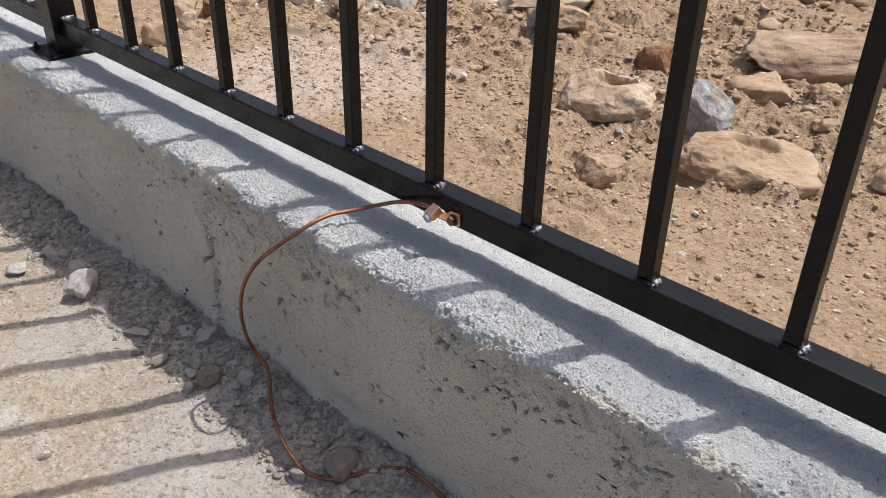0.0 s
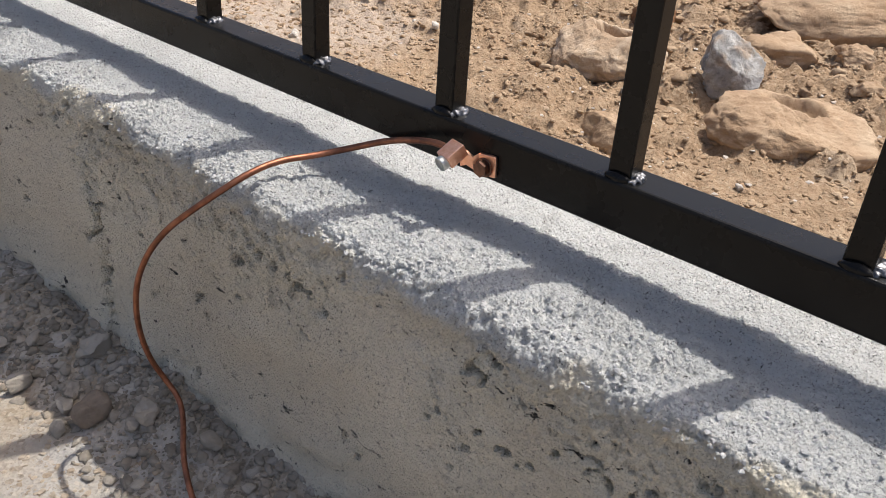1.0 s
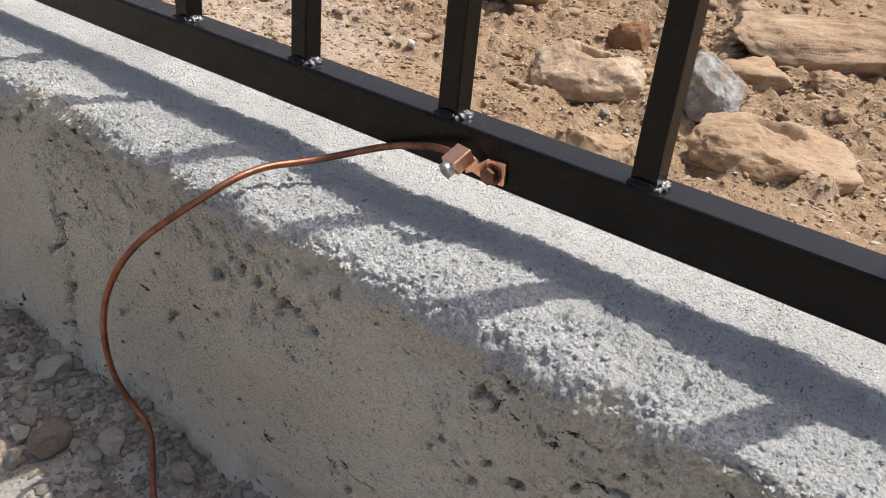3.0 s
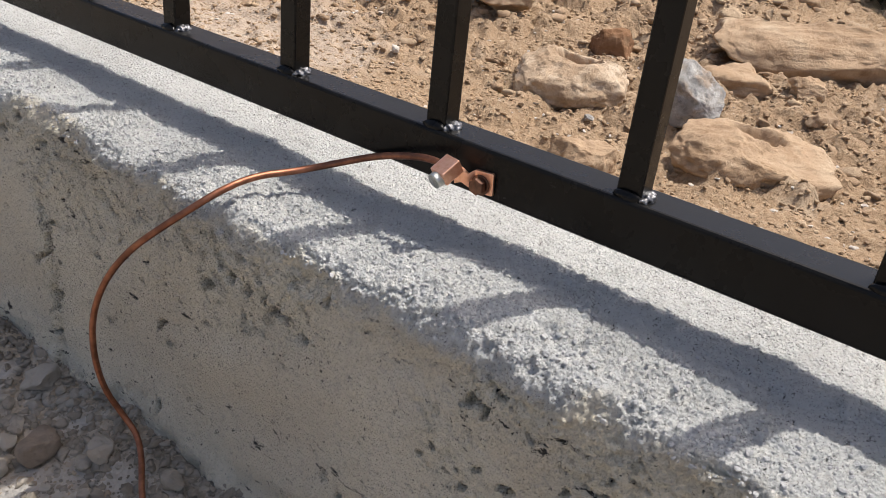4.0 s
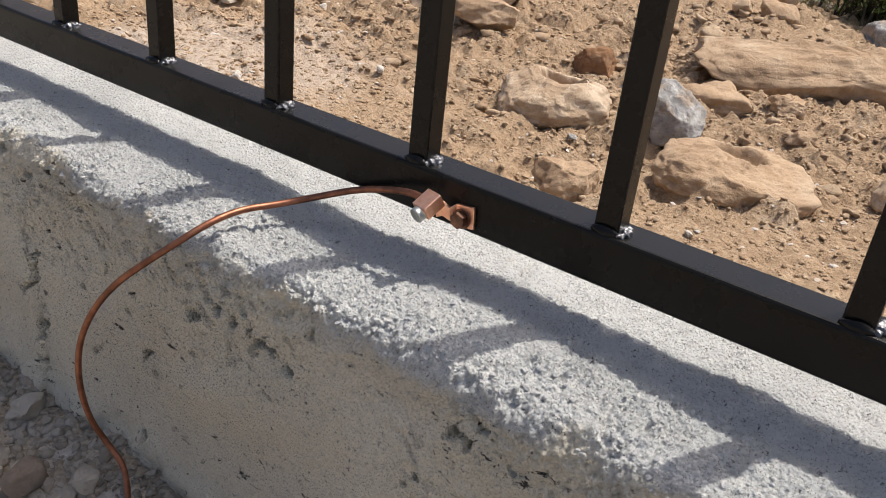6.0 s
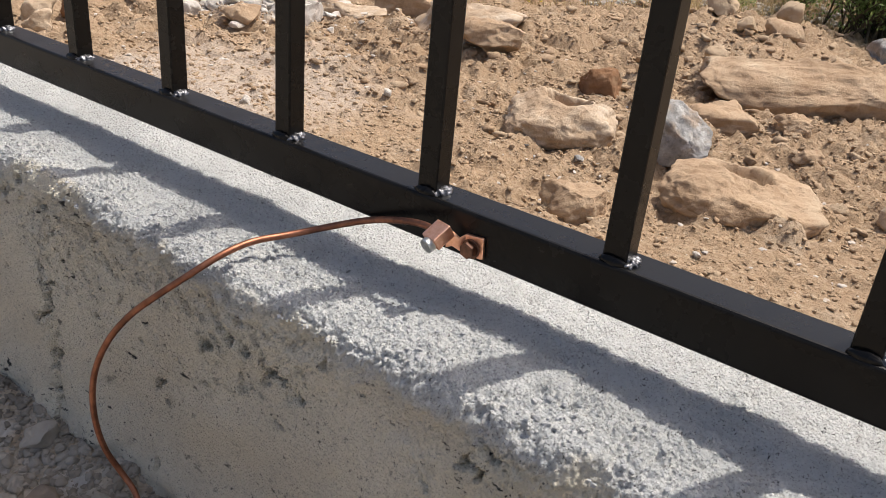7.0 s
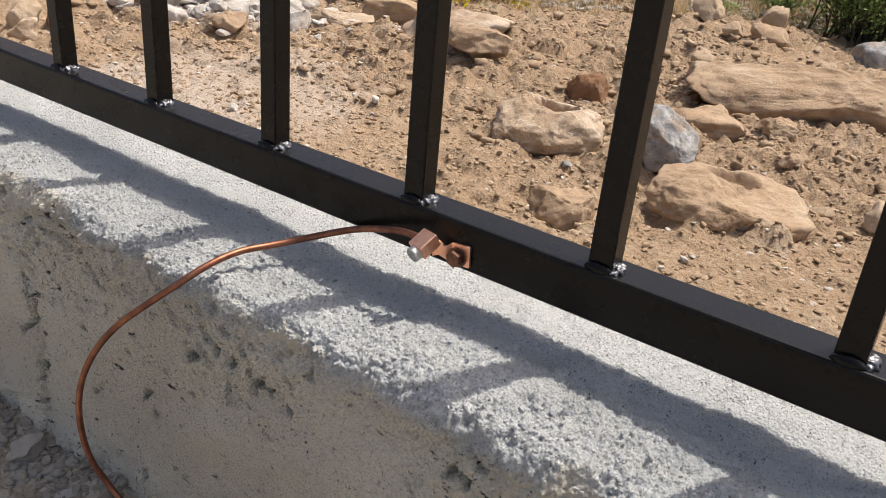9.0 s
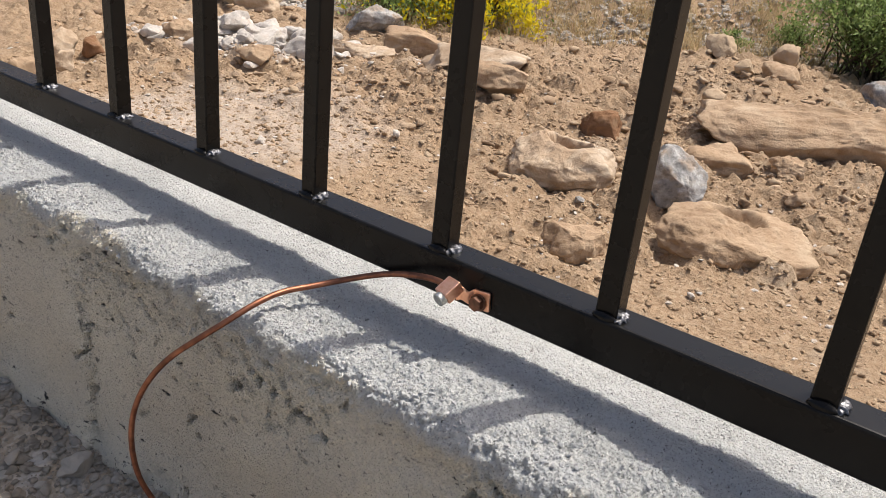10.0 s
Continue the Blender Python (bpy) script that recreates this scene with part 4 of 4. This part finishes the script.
def shrub(name, x, y, radius, height, label, seed, leaf_mat, leaf_size, leaves, stems, flower=0, droop=0.0):
    """A bushy plant: bent tapered stems, with small leaves along their upper parts and flowers at their tips."""
    rnd = np.random.default_rng(seed)
    root = thing(name, (x, y, ground_at(x, y) - 0.01), label, "bush")
    sv, sf, tips = [], [], []
    for _ in range(stems):
        a, out, h = rnd.uniform(0, 2 * math.pi), radius * rnd.random() ** 0.6, height * rnd.uniform(0.55, 1.0)
        start = np.array((rnd.normal(0, radius * 0.18), rnd.normal(0, radius * 0.18), 0))
        end = np.array((math.cos(a) * out, math.sin(a) * out, h * (1 - 0.35 * out / radius)))
        bulge = np.array((0, 0, h * 0.22))
        wig = rnd.normal(0, 0.03 * radius, (7, 3))
        prev = None
        for i in range(7):
            t = i / 6
            c = start * (1 - t) + end * t + bulge * math.sin(math.pi * t) + wig[i] * t
            c[2] -= droop * t * t * height
            tips.append((c, t))
            rr = 0.006 * (1 - 0.85 * t)
            ring = len(sv)
            sv += [(c[0] + rr * math.cos(q), c[1] + rr * math.sin(q), max(0, c[2])) for q in (0, 2.09, 4.19)]
            if prev is not None:
                sf += [(prev + j, prev + (j + 1) % 3, ring + (j + 1) % 3, ring + j) for j in range(3)]
            prev = ring
    tagged(part("branchwork", mesh_from("branchwork", sv, sf, (TWIG,)), TWIG, root), kind="stuff")

    def tuft(nm, mat, n, size, low, wide):
        v, f = [], []
        ok = [c for c, t in tips if t >= low]
        for _ in range(n):
            c = ok[rnd.integers(len(ok))] + rnd.normal(0, wide, 3)
            d = rnd.normal(size=3) + np.array((0, 0, 0.7))
            d /= np.linalg.norm(d)
            s = np.cross(d, rnd.normal(size=3))
            s /= np.linalg.norm(s) + 1e-9
            ln = size * rnd.uniform(0.6, 1.3)
            b = len(v)
            v += [c, c + d * ln * 0.5 + s * ln * 0.22, c + d * ln, c + d * ln * 0.5 - s * ln * 0.22]
            f.append((b, b + 1, b + 2, b + 3))
        v = np.array(v)
        v[:, 2] = np.maximum(v[:, 2], 0.005)
        tagged(part(nm, mesh_from(nm, v, f, (mat,), False), mat, root), kind="stuff")
    tuft("foliage", leaf_mat, leaves, leaf_size, 0.3, radius * 0.10)
    if flower:
        tuft("blossom", FLOWER, flower, 0.03, 0.5, radius * 0.06)
    return root


shrub("bush", 4.62, 1.10, 0.52, 0.60, "dense green leafy bush behind the soil heap", 401, LEAF, 0.021, 26000, 170)
shrub("bush", 4.75, 1.55, 0.13, 0.2, "small green shrub beside the heap", 402, LEAF, 0.02, 1100, 25)
shrub("bush", 4.5, 1.78, 0.09, 0.12, "small green shrub beside the heap", 406, LEAF, 0.02, 700, 20)
shrub("flowering_bush", 3.80, 2.92, 0.42, 0.55, "broom bush with bright yellow flowers", 403, LEAF, 0.022, 3000, 90, 9500, 0.45)
shrub("flowering_bush", 3.52, 3.22, 0.35, 0.35, "dark twiggy bush with a few yellow flowers", 404, LEAF, 0.022, 3000, 90, 350, 0.2)
rnd = np.random.default_rng(405)
sv, sf = [], []
for _ in range(240):
    a, b = rnd.uniform(-1.4, 1.1), rnd.normal(0, 0.26)
    x, y = 4.35 + 0.57 * a + 0.82 * b, 2.35 - 0.82 * a + 0.57 * b
    v, f = strips(26, rnd, (x, y, ground_at(x, y)), 0.06, 0.13, 0.003, 0.5, 0.5)
    sf += [tuple(i + len(sv) for i in q) for q in f]
    sv += v
tagged(new("dry_grass", mesh_from("dry_grass", sv, sf, (STRAW,), False)), "sparse dry yellow grass along the soil's edge", "grass", kind="stuff")
